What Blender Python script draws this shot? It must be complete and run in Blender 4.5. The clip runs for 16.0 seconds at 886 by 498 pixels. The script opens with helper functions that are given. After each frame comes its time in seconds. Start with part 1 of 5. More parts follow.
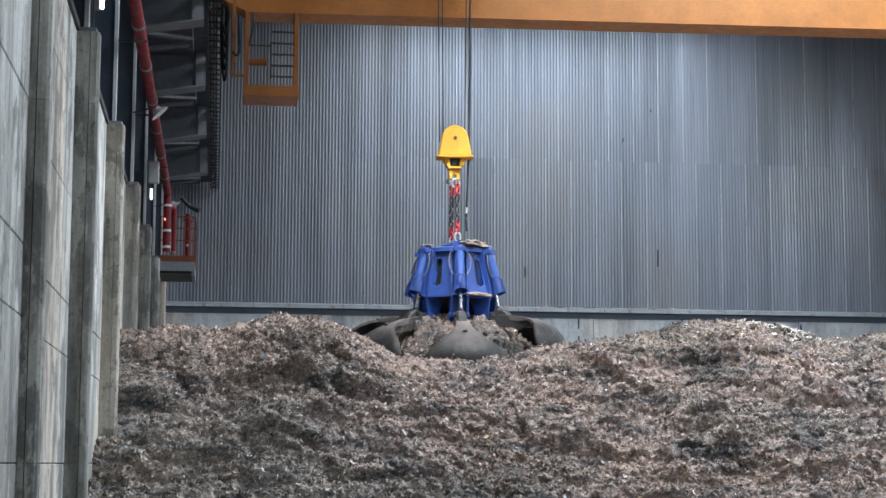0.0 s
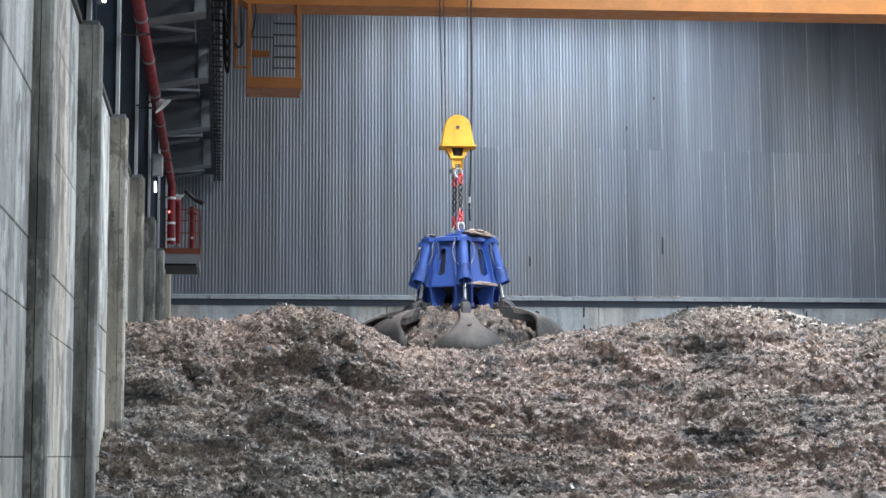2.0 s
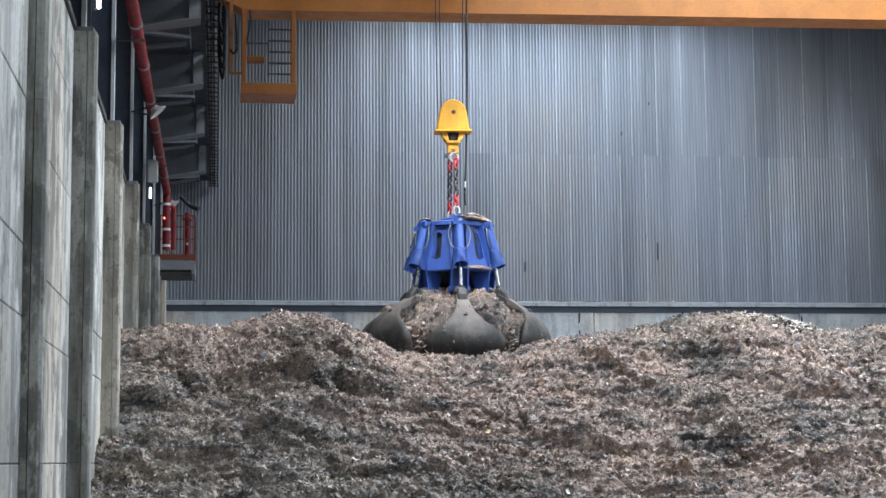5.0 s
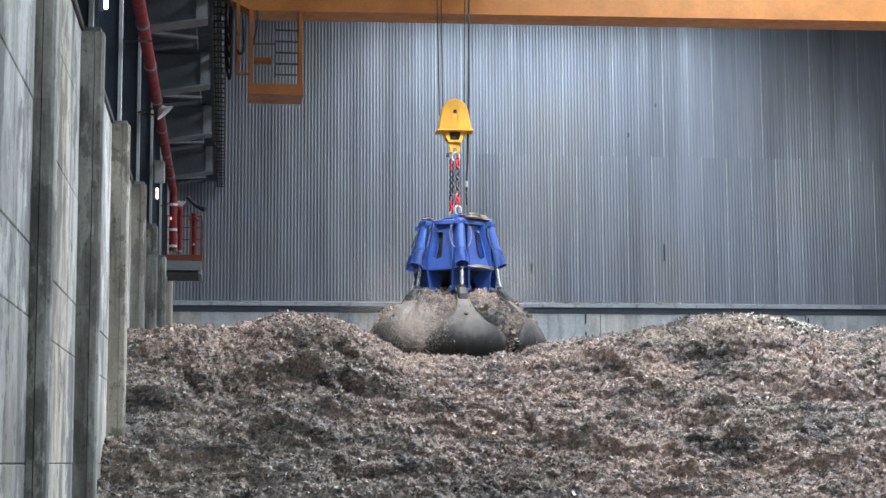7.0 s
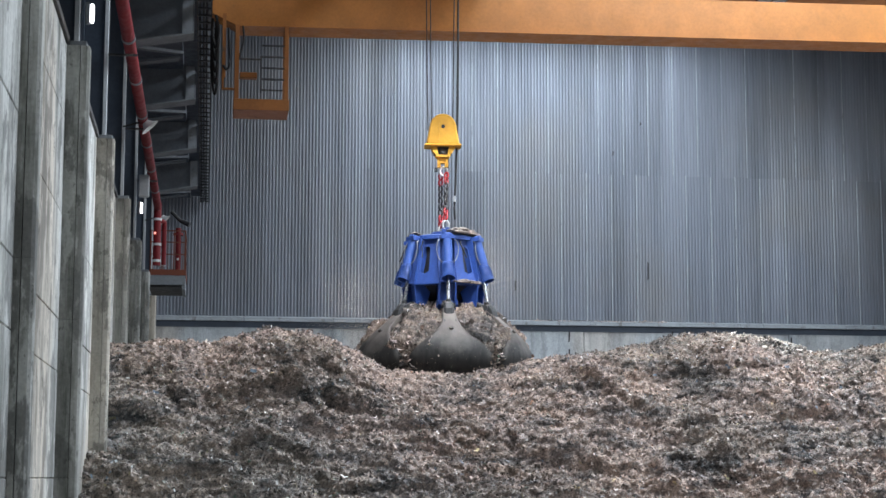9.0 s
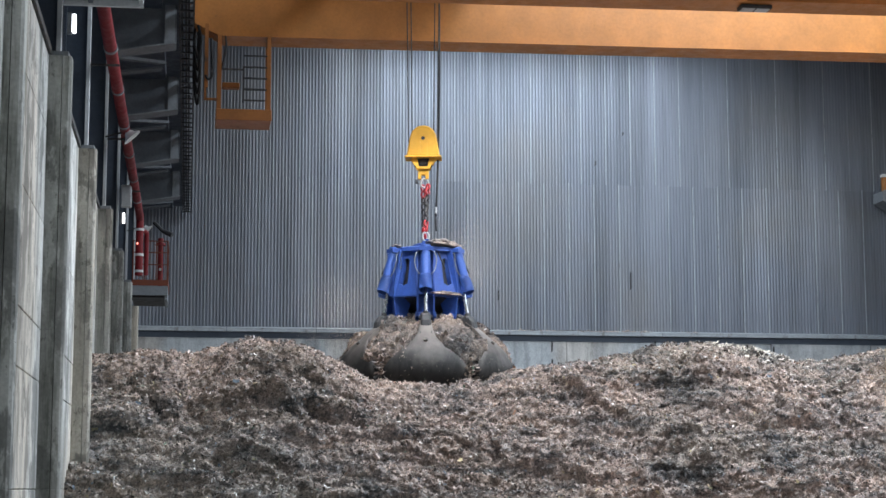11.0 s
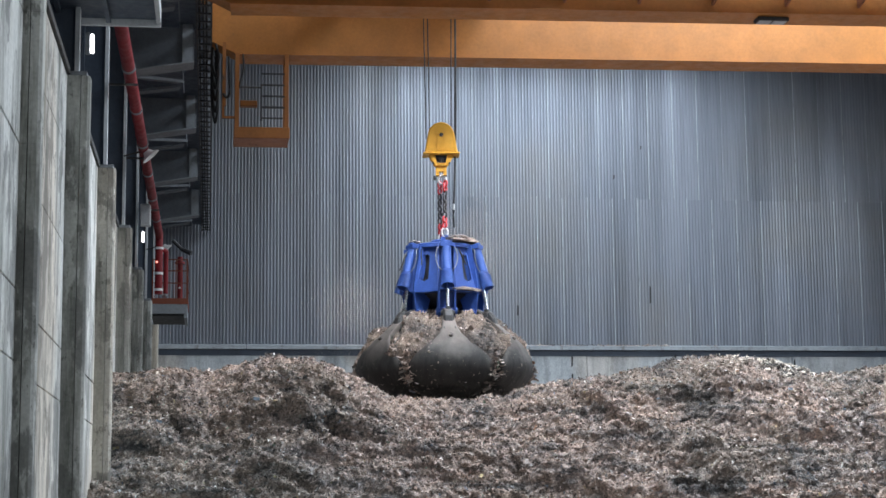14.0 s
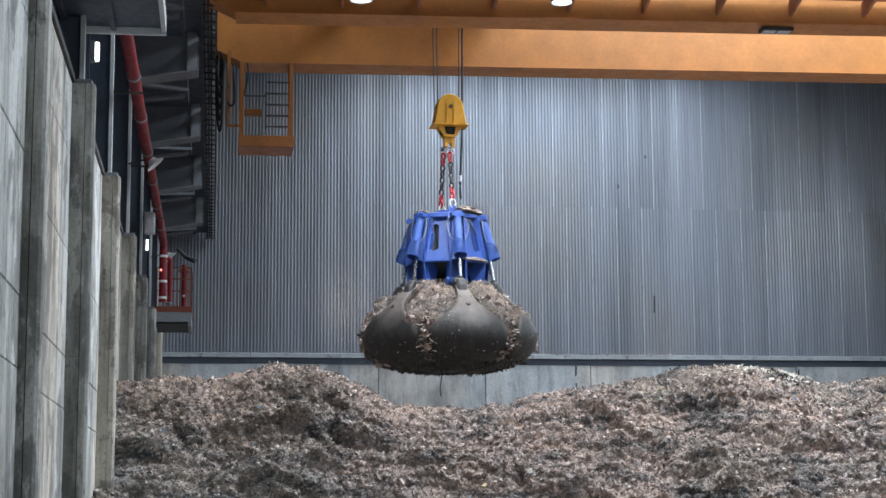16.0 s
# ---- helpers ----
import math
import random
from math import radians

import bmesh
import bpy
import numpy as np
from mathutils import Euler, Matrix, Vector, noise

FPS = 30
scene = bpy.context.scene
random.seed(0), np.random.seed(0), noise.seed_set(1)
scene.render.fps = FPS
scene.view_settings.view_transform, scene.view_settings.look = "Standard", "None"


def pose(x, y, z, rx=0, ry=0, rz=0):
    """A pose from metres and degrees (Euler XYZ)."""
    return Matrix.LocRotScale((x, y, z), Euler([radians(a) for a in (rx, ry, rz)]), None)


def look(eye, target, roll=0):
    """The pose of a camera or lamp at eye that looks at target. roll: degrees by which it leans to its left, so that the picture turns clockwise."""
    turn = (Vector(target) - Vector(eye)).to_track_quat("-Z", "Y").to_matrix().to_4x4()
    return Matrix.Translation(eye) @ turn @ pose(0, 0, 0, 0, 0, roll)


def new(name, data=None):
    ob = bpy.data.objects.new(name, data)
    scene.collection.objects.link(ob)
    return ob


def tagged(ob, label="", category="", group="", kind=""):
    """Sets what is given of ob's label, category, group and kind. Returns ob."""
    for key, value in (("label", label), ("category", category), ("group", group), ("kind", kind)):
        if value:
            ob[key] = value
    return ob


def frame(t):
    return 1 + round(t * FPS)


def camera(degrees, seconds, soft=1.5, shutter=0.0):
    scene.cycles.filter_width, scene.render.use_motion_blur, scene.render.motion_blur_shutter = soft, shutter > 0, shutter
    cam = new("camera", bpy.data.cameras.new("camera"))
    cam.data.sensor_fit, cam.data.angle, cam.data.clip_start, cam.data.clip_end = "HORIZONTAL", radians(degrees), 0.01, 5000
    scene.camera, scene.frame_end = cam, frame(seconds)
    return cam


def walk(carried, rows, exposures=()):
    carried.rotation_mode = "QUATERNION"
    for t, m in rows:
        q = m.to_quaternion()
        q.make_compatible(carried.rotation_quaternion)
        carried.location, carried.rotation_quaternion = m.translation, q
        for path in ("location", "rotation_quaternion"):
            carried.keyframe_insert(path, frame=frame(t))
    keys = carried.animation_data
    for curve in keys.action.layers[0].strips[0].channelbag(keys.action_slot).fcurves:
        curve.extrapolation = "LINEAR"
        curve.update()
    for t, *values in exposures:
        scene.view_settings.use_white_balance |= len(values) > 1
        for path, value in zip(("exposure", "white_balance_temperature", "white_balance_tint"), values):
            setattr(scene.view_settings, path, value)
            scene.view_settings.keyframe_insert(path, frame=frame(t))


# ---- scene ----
EYE = (0.0, 0.0, 1.7)
cam = camera(28.83, 16.0, soft=1.55)
VIEW = [  # seconds, yaw, pitch, roll
    (0, -7.469, 7.150, 0.229), (0.5, -7.427, 7.085, 0.068), (1, -7.423, 7.007, -0.103), (1.5, -7.366, 6.924, -0.286),
    (2, -7.316, 6.816, -0.319), (2.5, -7.292, 6.792, -0.349), (3, -7.358, 6.743, -0.544), (3.5, -7.462, 6.730, -0.506),
    (4, -7.540, 6.821, -0.454), (6.5, -7.284, 7.094, -0.340), (7, -7.260, 7.038, -0.296), (7.5, -7.296, 6.830, -0.404),
    (8, -7.551, 6.776, -0.573), (8.5, -7.742, 7.325, -0.107), (9, -7.789, 7.596, 0.093), (11.5, -8.426, 8.100, -0.095),
    (12, -8.111, 8.297, -0.206), (12.5, -7.843, 8.358, -0.432), (13, -7.685, 8.408, -0.598), (13.5, -7.705, 8.424, -0.547),
    (14, -7.734, 8.454, -0.531), (14.5, -7.705, 8.519, -0.586), (15, -7.672, 8.668, -0.604), (15.5, -7.622, 8.733, -0.550),
    (16, -7.599, 8.748, -0.350)]
walk(cam, [(t, pose(*EYE, 90 + p, 0, y) @ pose(0, 0, 0, 0, 0, r)) for t, y, p, r in VIEW], [(0, 0.12), (1.5, 0.2), (3, 0.26), (7.5, 0.26), (9, 0.14), (16, 0.1)])

# plan of the hall
BAY, FIRST = 6.0, 21.6              # column spacing, a column's distance
WALL_X, PIL_X, WALL_TOP = -1.81, -1.53, 7.07
BACK, RIGHT, FRONT, ROOF = 58.0, 26.0, -14.0, 17.5

# ---------------------------------------------------------------- light
world = bpy.data.worlds.new("sky")
scene.world = world
world.use_nodes = True
sky = world.node_tree.nodes.new("ShaderNodeTexSky")
sky.sky_type, sky.sun_disc, sky.sun_elevation, sky.sun_rotation = "NISHITA", False, radians(38), radians(120)
world.node_tree.links.new(sky.outputs[0], world.node_tree.nodes["Background"].inputs[0])
world.node_tree.nodes["Background"].inputs[1].default_value = 0.1


def area(name, m, sx, sy, watts, colour):
    data = bpy.data.lights.new(name, "AREA")
    data.shape, data.size, data.size_y, data.energy, data.color = "RECTANGLE", sx, sy, watts, colour
    ob = new(name, data)
    ob.matrix_world = m
    return ob


def spot(name, m, watts, degrees, colour):
    data = bpy.data.lights.new(name, "SPOT")
    data.energy, data.spot_size, data.spot_blend, data.shadow_soft_size, data.color = watts, radians(degrees), 0.6, 0.12, colour
    ob = new(name, data)
    ob.matrix_world = m
    return ob


# unseen area lamps, added to light heap, crane and back wall from above
ROOF_FILLS = [(7.0, 17.0, 12.0, 1250, 4.5), (8.0, 17.0, 26.0, 4100, 4.5), (5.2, 17.2, 52.3, 2050, 3.0)]   # x from, x to, middle y, watts, half-width
for a, b, y, watts, half in ROOF_FILLS:
    area("roof_fill_lamp", pose((a + b) / 2, y, ROOF - 0.05), b - a, 2 * half, watts, (0.8, 0.9, 1.0))
# unseen weak fill lamp, added behind the camera
area("front_fill_lamp", look((12, FRONT + 0.3, 4.5), (12, 10, 4.5)), 9, 8, 700, (0.9, 0.96, 1.0))
# unseen fill lamp, added on the right to light the left wall
area("side_fill_lamp", look((RIGHT - 0.1, 38, 13), (0, 34, 5)), 34, 3.5, 1900, (0.8, 0.9, 1.0))


# ---------------------------------------------------------------- materials
class Mat:
    """A node material with short helpers."""
    def __init__(self, name, rough=0.6, metal=0.0, spec=0.5):
        self.m = bpy.data.materials.new(name)
        self.m.use_nodes = True
        self.t = self.m.node_tree
        self.b = self.t.nodes["Principled BSDF"]
        self.b.inputs["Roughness"].default_value = rough
        self.b.inputs["Metallic"].default_value = metal
        self.b.inputs["Specular IOR Level"].default_value = spec

    def node(self, kind, **ins):
        n = self.t.nodes.new(kind)
        for k, v in ins.items():
            n.inputs[k.replace("_", " ")].default_value = v
        return n

    def link(self, a, b):
        self.t.links.new(a, b)

    def coords(self, scale=(1, 1, 1), local=False):
        if local:
            src = self.node("ShaderNodeTexCoord").outputs["Object"]
        else:
            src = self.node("ShaderNodeNewGeometry").outputs["Position"]
        mp = self.node("ShaderNodeMapping")
        mp.inputs["Scale"].default_value = scale
        self.link(src, mp.inputs["Vector"])
        return mp.outputs[0]

    def noise(self, scale, detail=4.0, rough=0.55, stretch=(1, 1, 1), local=False):
        n = self.node("ShaderNodeTexNoise", Scale=scale, Detail=detail, Roughness=rough)
        self.link(self.coords(stretch, local), n.inputs["Vector"])
        return n.outputs["Fac"]

    def ramp(self, fac, stops):
        r = self.node("ShaderNodeValToRGB")
        e = r.color_ramp.elements
        while len(e) < len(stops):
            e.new(0.5)
        for el, (p, c) in zip(e, stops):
            el.position, el.color = p, (*c, 1) if len(c) == 3 else (c[0], c[0], c[0], 1)
        self.link(fac, r.inputs[0])
        return r.outputs[0]

    def mix(self, fac, a, b, mode="MIX"):
        n = self.t.nodes.new("ShaderNodeMix")
        n.data_type, n.blend_type = "RGBA", mode
        for sock, v in ((n.inputs[0], fac), (n.inputs[6], a), (n.inputs[7], b)):
            if isinstance(v, (float, int)):
                sock.default_value = v
            elif isinstance(v, tuple):
                sock.default_value = (*v, 1)
            else:
                self.link(v, sock)
        return n.outputs[2]

    def colour(self, v):
        if isinstance(v, tuple):
            self.b.inputs["Base Color"].default_value = (*v, 1)
        else:
            self.link(v, self.b.inputs["Base Color"])
        return self

    def roughness(self, v):
        self.link(v, self.b.inputs["Roughness"])

    def bump(self, height, strength=0.3, distance=0.01):
        n = self.node("ShaderNodeBump", Strength=strength, Distance=distance)
        self.link(height, n.inputs["Height"])
        self.link(n.outputs[0], self.b.inputs["Normal"])


def g(v):
    return (v, v, v)


def concrete_material(name, tone, streaks=0.85, blots=0.85):
    """Old board-marked concrete: grey-green damp patches, pale lime runs, dark streaks."""
    m = Mat(name, 0.85, 0, 0.3)
    large = m.noise(0.55, 5, 0.6, (1, 1, 0.5))
    streak = m.noise(3.4, 6, 0.7, (1, 0.7, 0.09))
    fine = m.noise(22, 4, 0.6)
    base = m.ramp(large, [(0.38, tuple(c * 0.62 for c in tone)), (0.5, tone), (0.62, tuple(min(0.85, c * 1.15) for c in tone))])
    st = m.ramp(streak, [(0.38, (0.34, 0.35, 0.32)), (0.46, (0.72, 0.72, 0.7)), (0.52, g(1.0)), (0.62, (1.22, 1.21, 1.17))])
    c = m.mix(streaks, base, st, "MULTIPLY")
    lime = m.ramp(m.noise(2.1, 7, 0.68, (1, 0.7, 0.3)), [(0.54, g(0)), (0.575, g(1))])
    c = m.mix(lime, c, m.mix(0.7 * blots, c, tuple(min(0.82, v * 1.4) for v in tone)))
    blot = m.ramp(m.noise(1.9, 7, 0.66, (1, 0.6, 0.42)), [(0.535, g(0)), (0.56, g(0.8)), (0.62, g(1))])
    c = m.mix(blot, c, m.mix(blots, c, tuple(v * 0.4 for v in tone)))
    specks = m.ramp(m.noise(7, 5, 0.7, (1, 0.7, 0.5)), [(0.6, g(0)), (0.64, g(1))])
    c = m.mix(specks, c, m.mix(0.7 * blots, c, (0.07, 0.07, 0.06)))
    c = m.mix(0.45, c, m.ramp(fine, [(0.3, g(0.55)), (0.7, g(1.15))]), "MULTIPLY")
    ob = m.node("ShaderNodeObjectInfo")
    c = m.mix(0.55, c, m.ramp(ob.outputs["Random"], [(0, g(0.78)), (1, g(1.12))]), "MULTIPLY")
    warm = m.ramp(m.noise(0.35, 3, 0.5, (1, 1, 0.3)), [(0.5, g(1)), (0.62, (1.1, 0.98, 0.88))])
    m.colour(m.mix(0.8, c, warm, "MULTIPLY"))
    m.bump(m.mix(0.5, streak, fine), 0.4, 0.015)
    return m.m


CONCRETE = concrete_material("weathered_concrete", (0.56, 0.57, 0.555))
# pilasters: damp tone darkened for faces turned from light, edge paler where lit
CONCRETE_PIL = concrete_material("damp_shaded_pilaster_concrete", (0.31, 0.315, 0.295))
CONCRETE_EDGE = concrete_material("lit_edge_pilaster_concrete", (0.4, 0.405, 0.385))
CONCRETE_BACK = concrete_material("back_wall_concrete", (0.42, 0.45, 0.47), 0.35, 0.3)


def painted(name, tone, rough=0.45, wear=(0.12, 0.1, 0.09), amount=0.66, dirt=0.35, metal=0.0, local=True, scale=1.0):
    m = Mat(name, rough, metal)
    tint = m.noise(1.6 * scale, 4, 0.6, local=local)
    grime = m.noise(5 * scale, 6, 0.68, (1, 1, 0.5), local)
    c = m.mix(1.0, tone, m.ramp(tint, [(0.3, g(0.82)), (0.7, g(1.1))]), "MULTIPLY")
    c = m.mix(m.ramp(grime, [(amount - 0.05, g(0)), (amount + 0.06, g(1))]), c, wear)
    c = m.mix(dirt, c, m.ramp(m.noise(16 * scale, 5, 0.65, local=local), [(0.32, g(0.5)), (0.6, g(1.05))]), "MULTIPLY")
    m.colour(c)
    m.roughness(m.ramp(grime, [(0.3, g(max(0.1, rough - 0.1))), (0.75, g(min(1, rough + 0.3)))]))
    m.bump(m.noise(30 * scale, 3, 0.5, local=local), 0.12, 0.004)
    return m.m


ORANGE = painted("orange_crane_paint", (0.46, 0.18, 0.04), 0.42, (0.25, 0.13, 0.05), 0.72, 0.25, 0, False)
# darker copies of the crane orange: shade under walkway and in cage painted in
ORANGE_SHADED = painted("shaded_orange_walkway_paint", (0.36, 0.16, 0.095), 0.6, (0.1, 0.06, 0.04), 0.62, 0.4, 0, False)
CAGE_PAINT = painted("shaded_orange_cage_paint", (0.33, 0.12, 0.025), 0.5, (0.12, 0.07, 0.04), 0.66, 0.35, 0, False)
RAIL_PAINT = painted("rust_red_railing_paint", (0.2, 0.05, 0.022), 0.55, (0.1, 0.05, 0.03), 0.64, 0.35, 0, False)
YELLOW = painted("yellow_hook_block_paint", (0.76, 0.385, 0.035), 0.4, (0.3, 0.17, 0.05), 0.74, 0.15)
BLUE = painted("blue_grab_paint", (0.022, 0.07, 0.3), 0.45, (0.09, 0.085, 0.09), 0.69, 0.35)
BLUE_LIGHT = painted("light_blue_cylinder_paint", (0.034, 0.092, 0.345), 0.5, (0.1, 0.1, 0.1), 0.72, 0.25)
SILL = painted("grey_sill_paint", (0.33, 0.36, 0.385), 0.5, (0.15, 0.14, 0.13), 0.62, 0.35, 0.1, False)
STEEL_DARK = painted("worn_dark_steel", (0.055, 0.055, 0.058), 0.5, (0.16, 0.14, 0.12), 0.6, 0.4, 0.35)
STEEL_GREY = painted("grey_steel_paint", (0.22, 0.24, 0.26), 0.55, (0.12, 0.11, 0.1), 0.68, 0.35, 0, False)
STEEL_BLUE = painted("blue_grey_steel_paint", (0.06, 0.08, 0.112), 0.55, (0.1, 0.09, 0.08), 0.7, 0.35, 0, False)
STEEL_MID = painted("grey_bracket_paint", (0.115, 0.13, 0.15), 0.55, (0.08, 0.075, 0.07), 0.68, 0.35, 0, False)
STEEL_PALE = painted("pale_flange_paint", (0.55, 0.58, 0.6), 0.5, (0.2, 0.18, 0.16), 0.7, 0.3, 0, False)
RED = painted("red_pipe_paint", (0.2, 0.005, 0.01), 0.6, (0.1, 0.012, 0.014), 0.74, 0.12, 0, False)
CHAIN_RED = painted("red_chain_paint", (0.5, 0.03, 0.035), 0.45, (0.1, 0.05, 0.05), 0.68, 0.3)
CHROME = painted("chromed_rod", (0.75, 0.76, 0.78), 0.18, (0.4, 0.38, 0.36), 0.75, 0.1, 1.0)
GALV = painted("galvanised_shackle", (0.68, 0.68, 0.68), 0.35, (0.35, 0.33, 0.3), 0.7, 0.2, 0.8)
BLACK = painted("black_rubber", (0.018, 0.018, 0.019), 0.6, (0.05, 0.05, 0.05), 0.7, 0.2)
HOSE = painted("pale_hydraulic_hose", (0.27, 0.28, 0.28), 0.5, (0.1, 0.1, 0.1), 0.66, 0.3)
WHITE = painted("white_lamp_enamel", (0.75, 0.76, 0.76), 0.35, (0.4, 0.38, 0.34), 0.7, 0.2, 0, False)


def jaw_material():
    m = Mat("scoured_shaded_jaw_steel", 0.5, 0.25)
    scr = m.noise(5, 5, 0.7, (0.7, 2.0, 0.7), True)
    big = m.noise(1.7, 5, 0.65, local=True)
    # base nearly black: shade of the downward-facing lower half is in this colour
    c = m.ramp(scr, [(0.3, (0.012, 0.0118, 0.0118)), (0.6, (0.024, 0.023, 0.0225)), (0.8, (0.05, 0.047, 0.045))])
    c = m.mix(m.ramp(big, [(0.46, g(0)), (0.66, g(0.6))]), c, (0.05, 0.046, 0.043))
    spots = m.noise(24, 3, 0.6, local=True)
    c = m.mix(m.ramp(spots, [(0.66, g(0)), (0.72, g(0.7))]), c, (0.2, 0.17, 0.14))
    # dust plus painted overhead light on neck and shoulder, with a ragged lower edge
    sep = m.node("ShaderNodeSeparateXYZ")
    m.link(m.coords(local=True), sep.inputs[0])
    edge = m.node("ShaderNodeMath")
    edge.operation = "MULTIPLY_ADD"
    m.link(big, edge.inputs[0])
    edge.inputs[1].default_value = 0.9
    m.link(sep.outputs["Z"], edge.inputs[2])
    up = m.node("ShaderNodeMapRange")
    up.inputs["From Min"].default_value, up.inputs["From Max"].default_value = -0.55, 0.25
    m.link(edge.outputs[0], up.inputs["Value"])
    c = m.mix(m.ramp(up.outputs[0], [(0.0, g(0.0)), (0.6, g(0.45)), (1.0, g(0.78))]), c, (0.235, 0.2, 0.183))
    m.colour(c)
    m.roughness(m.ramp(scr, [(0.3, g(0.7)), (0.75, g(0.52))]))
    m.bump(scr, 0.1, 0.006)
    return m.m


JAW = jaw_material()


def sheet_material():
    m = Mat("aged_galvanised_sheet", 0.48, 0.35)
    ob = m.node("ShaderNodeObjectInfo")
    tone = m.ramp(ob.outputs["Random"], [(0, (0.222, 0.242, 0.28)), (0.5, (0.25, 0.27, 0.31)), (1, (0.276, 0.298, 0.34))])
    streak = m.noise(1.8, 5, 0.65, (1, 1, 0.05))
    dust = m.noise(0.22, 4, 0.6, (1, 1, 0.7))
    c = m.mix(0.75, tone, m.ramp(streak, [(0.32, g(0.62)), (0.55, g(1.0)), (0.75, g(1.2))]), "MULTIPLY")
    c = m.mix(m.ramp(dust, [(0.5, g(0)), (0.72, g(0.4))]), c, (0.24, 0.22, 0.19))
    m.colour(c)
    m.roughness(m.ramp(streak, [(0.3, g(0.6)), (0.7, g(0.42))]))
    return m.m


SHEET = sheet_material()
# paler strip paints the light that each sheet's overlap lip catches
LAP = painted("lap_highlight_paint", (0.46, 0.5, 0.53), 0.4, (0.25, 0.25, 0.25), 0.6, 0.3, 0.4, False)


def dark_cladding():
    m = Mat("dark_blue_grey_cladding", 0.6, 0.1)
    m.colour(m.mix(0.8, (0.055, 0.072, 0.1), m.ramp(m.noise(1.5, 4, 0.6, (1, 1, 0.15)), [(0.3, g(0.7)), (0.7, g(1.2))]), "MULTIPLY"))
    return m.m


CLADDING = dark_cladding()


def plain_rough(name, a, b, scale, rough=0.85):
    m = Mat(name, rough)
    n = m.noise(scale, 6, 0.62)
    m.colour(m.ramp(n, [(0.3, a), (0.7, b)]))
    m.bump(n, 0.3, 0.02)
    return m.m


FLOOR = plain_rough("dirty_concrete_floor", (0.12, 0.115, 0.11), (0.27, 0.26, 0.25), 0.8)
ROOFING = plain_rough("grey_roof_deck", (0.16, 0.17, 0.18), (0.24, 0.25, 0.26), 0.6)
DUST = plain_rough("pale_airborne_dust", (0.58, 0.52, 0.47), (0.7, 0.63, 0.58), 3.0)
# near-black fill colour for openings, in place of the shade inside them
SHADE_FILL = painted("interior_shade", (0.02, 0.022, 0.03), 0.6)


def waste_patches(m):
    """Brown, grey and nearly black clumps of the heap, in flat-lying patches."""
    a = m.ramp(m.noise(1.25, 5, 0.68, (0.8, 1.0, 2.2)), [(0.34, (1.27, 1.22, 1.17)), (0.5, (1.08, 1.05, 1.02)), (0.57, (0.92, 0.93, 0.94)), (0.6, (0.48, 0.52, 0.55)), (0.7, (0.3, 0.335, 0.365))])
    b = m.ramp(m.noise(4.2, 4, 0.65, (0.8, 1.0, 1.8)), [(0.36, (1.2, 1.18, 1.15)), (0.52, g(1.02)), (0.64, (0.6, 0.64, 0.67))])
    zone = m.ramp(m.noise(0.34, 3, 0.5, (1, 1, 1.5)), [(0.42, (1.03, 1.04, 1.03)), (0.52, (0.96, 0.97, 0.97)), (0.6, (0.74, 0.78, 0.77))])
    c = m.mix(1.0, m.mix(1.0, a, b, "MULTIPLY"), zone, "MULTIPLY")
    # damp grey-green waste in the lower corner by the wall
    sep = m.node("ShaderNodeSeparateXYZ")
    m.link(m.coords((0.32, 0.0, 0.75)), sep.inputs[0])
    away = m.node("ShaderNodeMath")
    m.link(sep.outputs["X"], away.inputs[0])
    m.link(sep.outputs["Z"], away.inputs[1])
    edge = m.node("ShaderNodeMath")
    m.link(away.outputs[0], edge.inputs[0])
    m.link(m.noise(0.7, 4, 0.6), edge.inputs[1])
    far = m.node("ShaderNodeMapRange")
    far.inputs["From Min"].default_value, far.inputs["From Max"].default_value = 2.2, 3.2
    m.link(edge.outputs[0], far.inputs["Value"])
    damp = m.ramp(far.outputs[0], [(0.0, g(1)), (1.0, g(0))])
    return m.mix(damp, c, m.mix(1.0, c, (0.88, 0.98, 1.01), "MULTIPLY"))


def waste_material(name, dimming):
    m = Mat(name, 0.95, 0, 0.15)
    fine = m.noise(26, 6, 0.75, local=False)
    mid = m.noise(5.5, 5, 0.65)
    big = m.noise(0.55, 4, 0.6)
    dark = waste_patches(m)
    c = m.ramp(fine, [(0.32, (0.08, 0.064, 0.057)), (0.45, (0.232, 0.184, 0.165)), (0.56, (0.358, 0.286, 0.257)), (0.7, (0.52, 0.43, 0.39))])
    c = m.mix(0.7, c, m.ramp(mid, [(0.3, (0.6, 0.6, 0.61)), (0.5, (1.0, 0.97, 0.94)), (0.75, (1.15, 1.09, 1.03))]), "MULTIPLY")
    grey = m.mix(1.0, c, (0.82, 0.9, 0.98), "MULTIPLY")
    c = m.mix(m.ramp(big, [(0.42, g(0)), (0.6, g(1))]), c, grey)
    c = m.mix(1.0, c, dark, "MULTIPLY")
    m.colour(m.mix(1.0, c, dimming, "MULTIPLY"))
    m.bump(m.mix(0.5, fine, mid), 0.9, 0.05)
    return m.m


WASTE = waste_material("shredded_waste", (1.0, 1.0, 1.0))
# darker copy for the load: shade between its loose pieces is in the colour
WASTE_SHADED = waste_material("shaded_load_waste", (0.62, 0.61, 0.59))


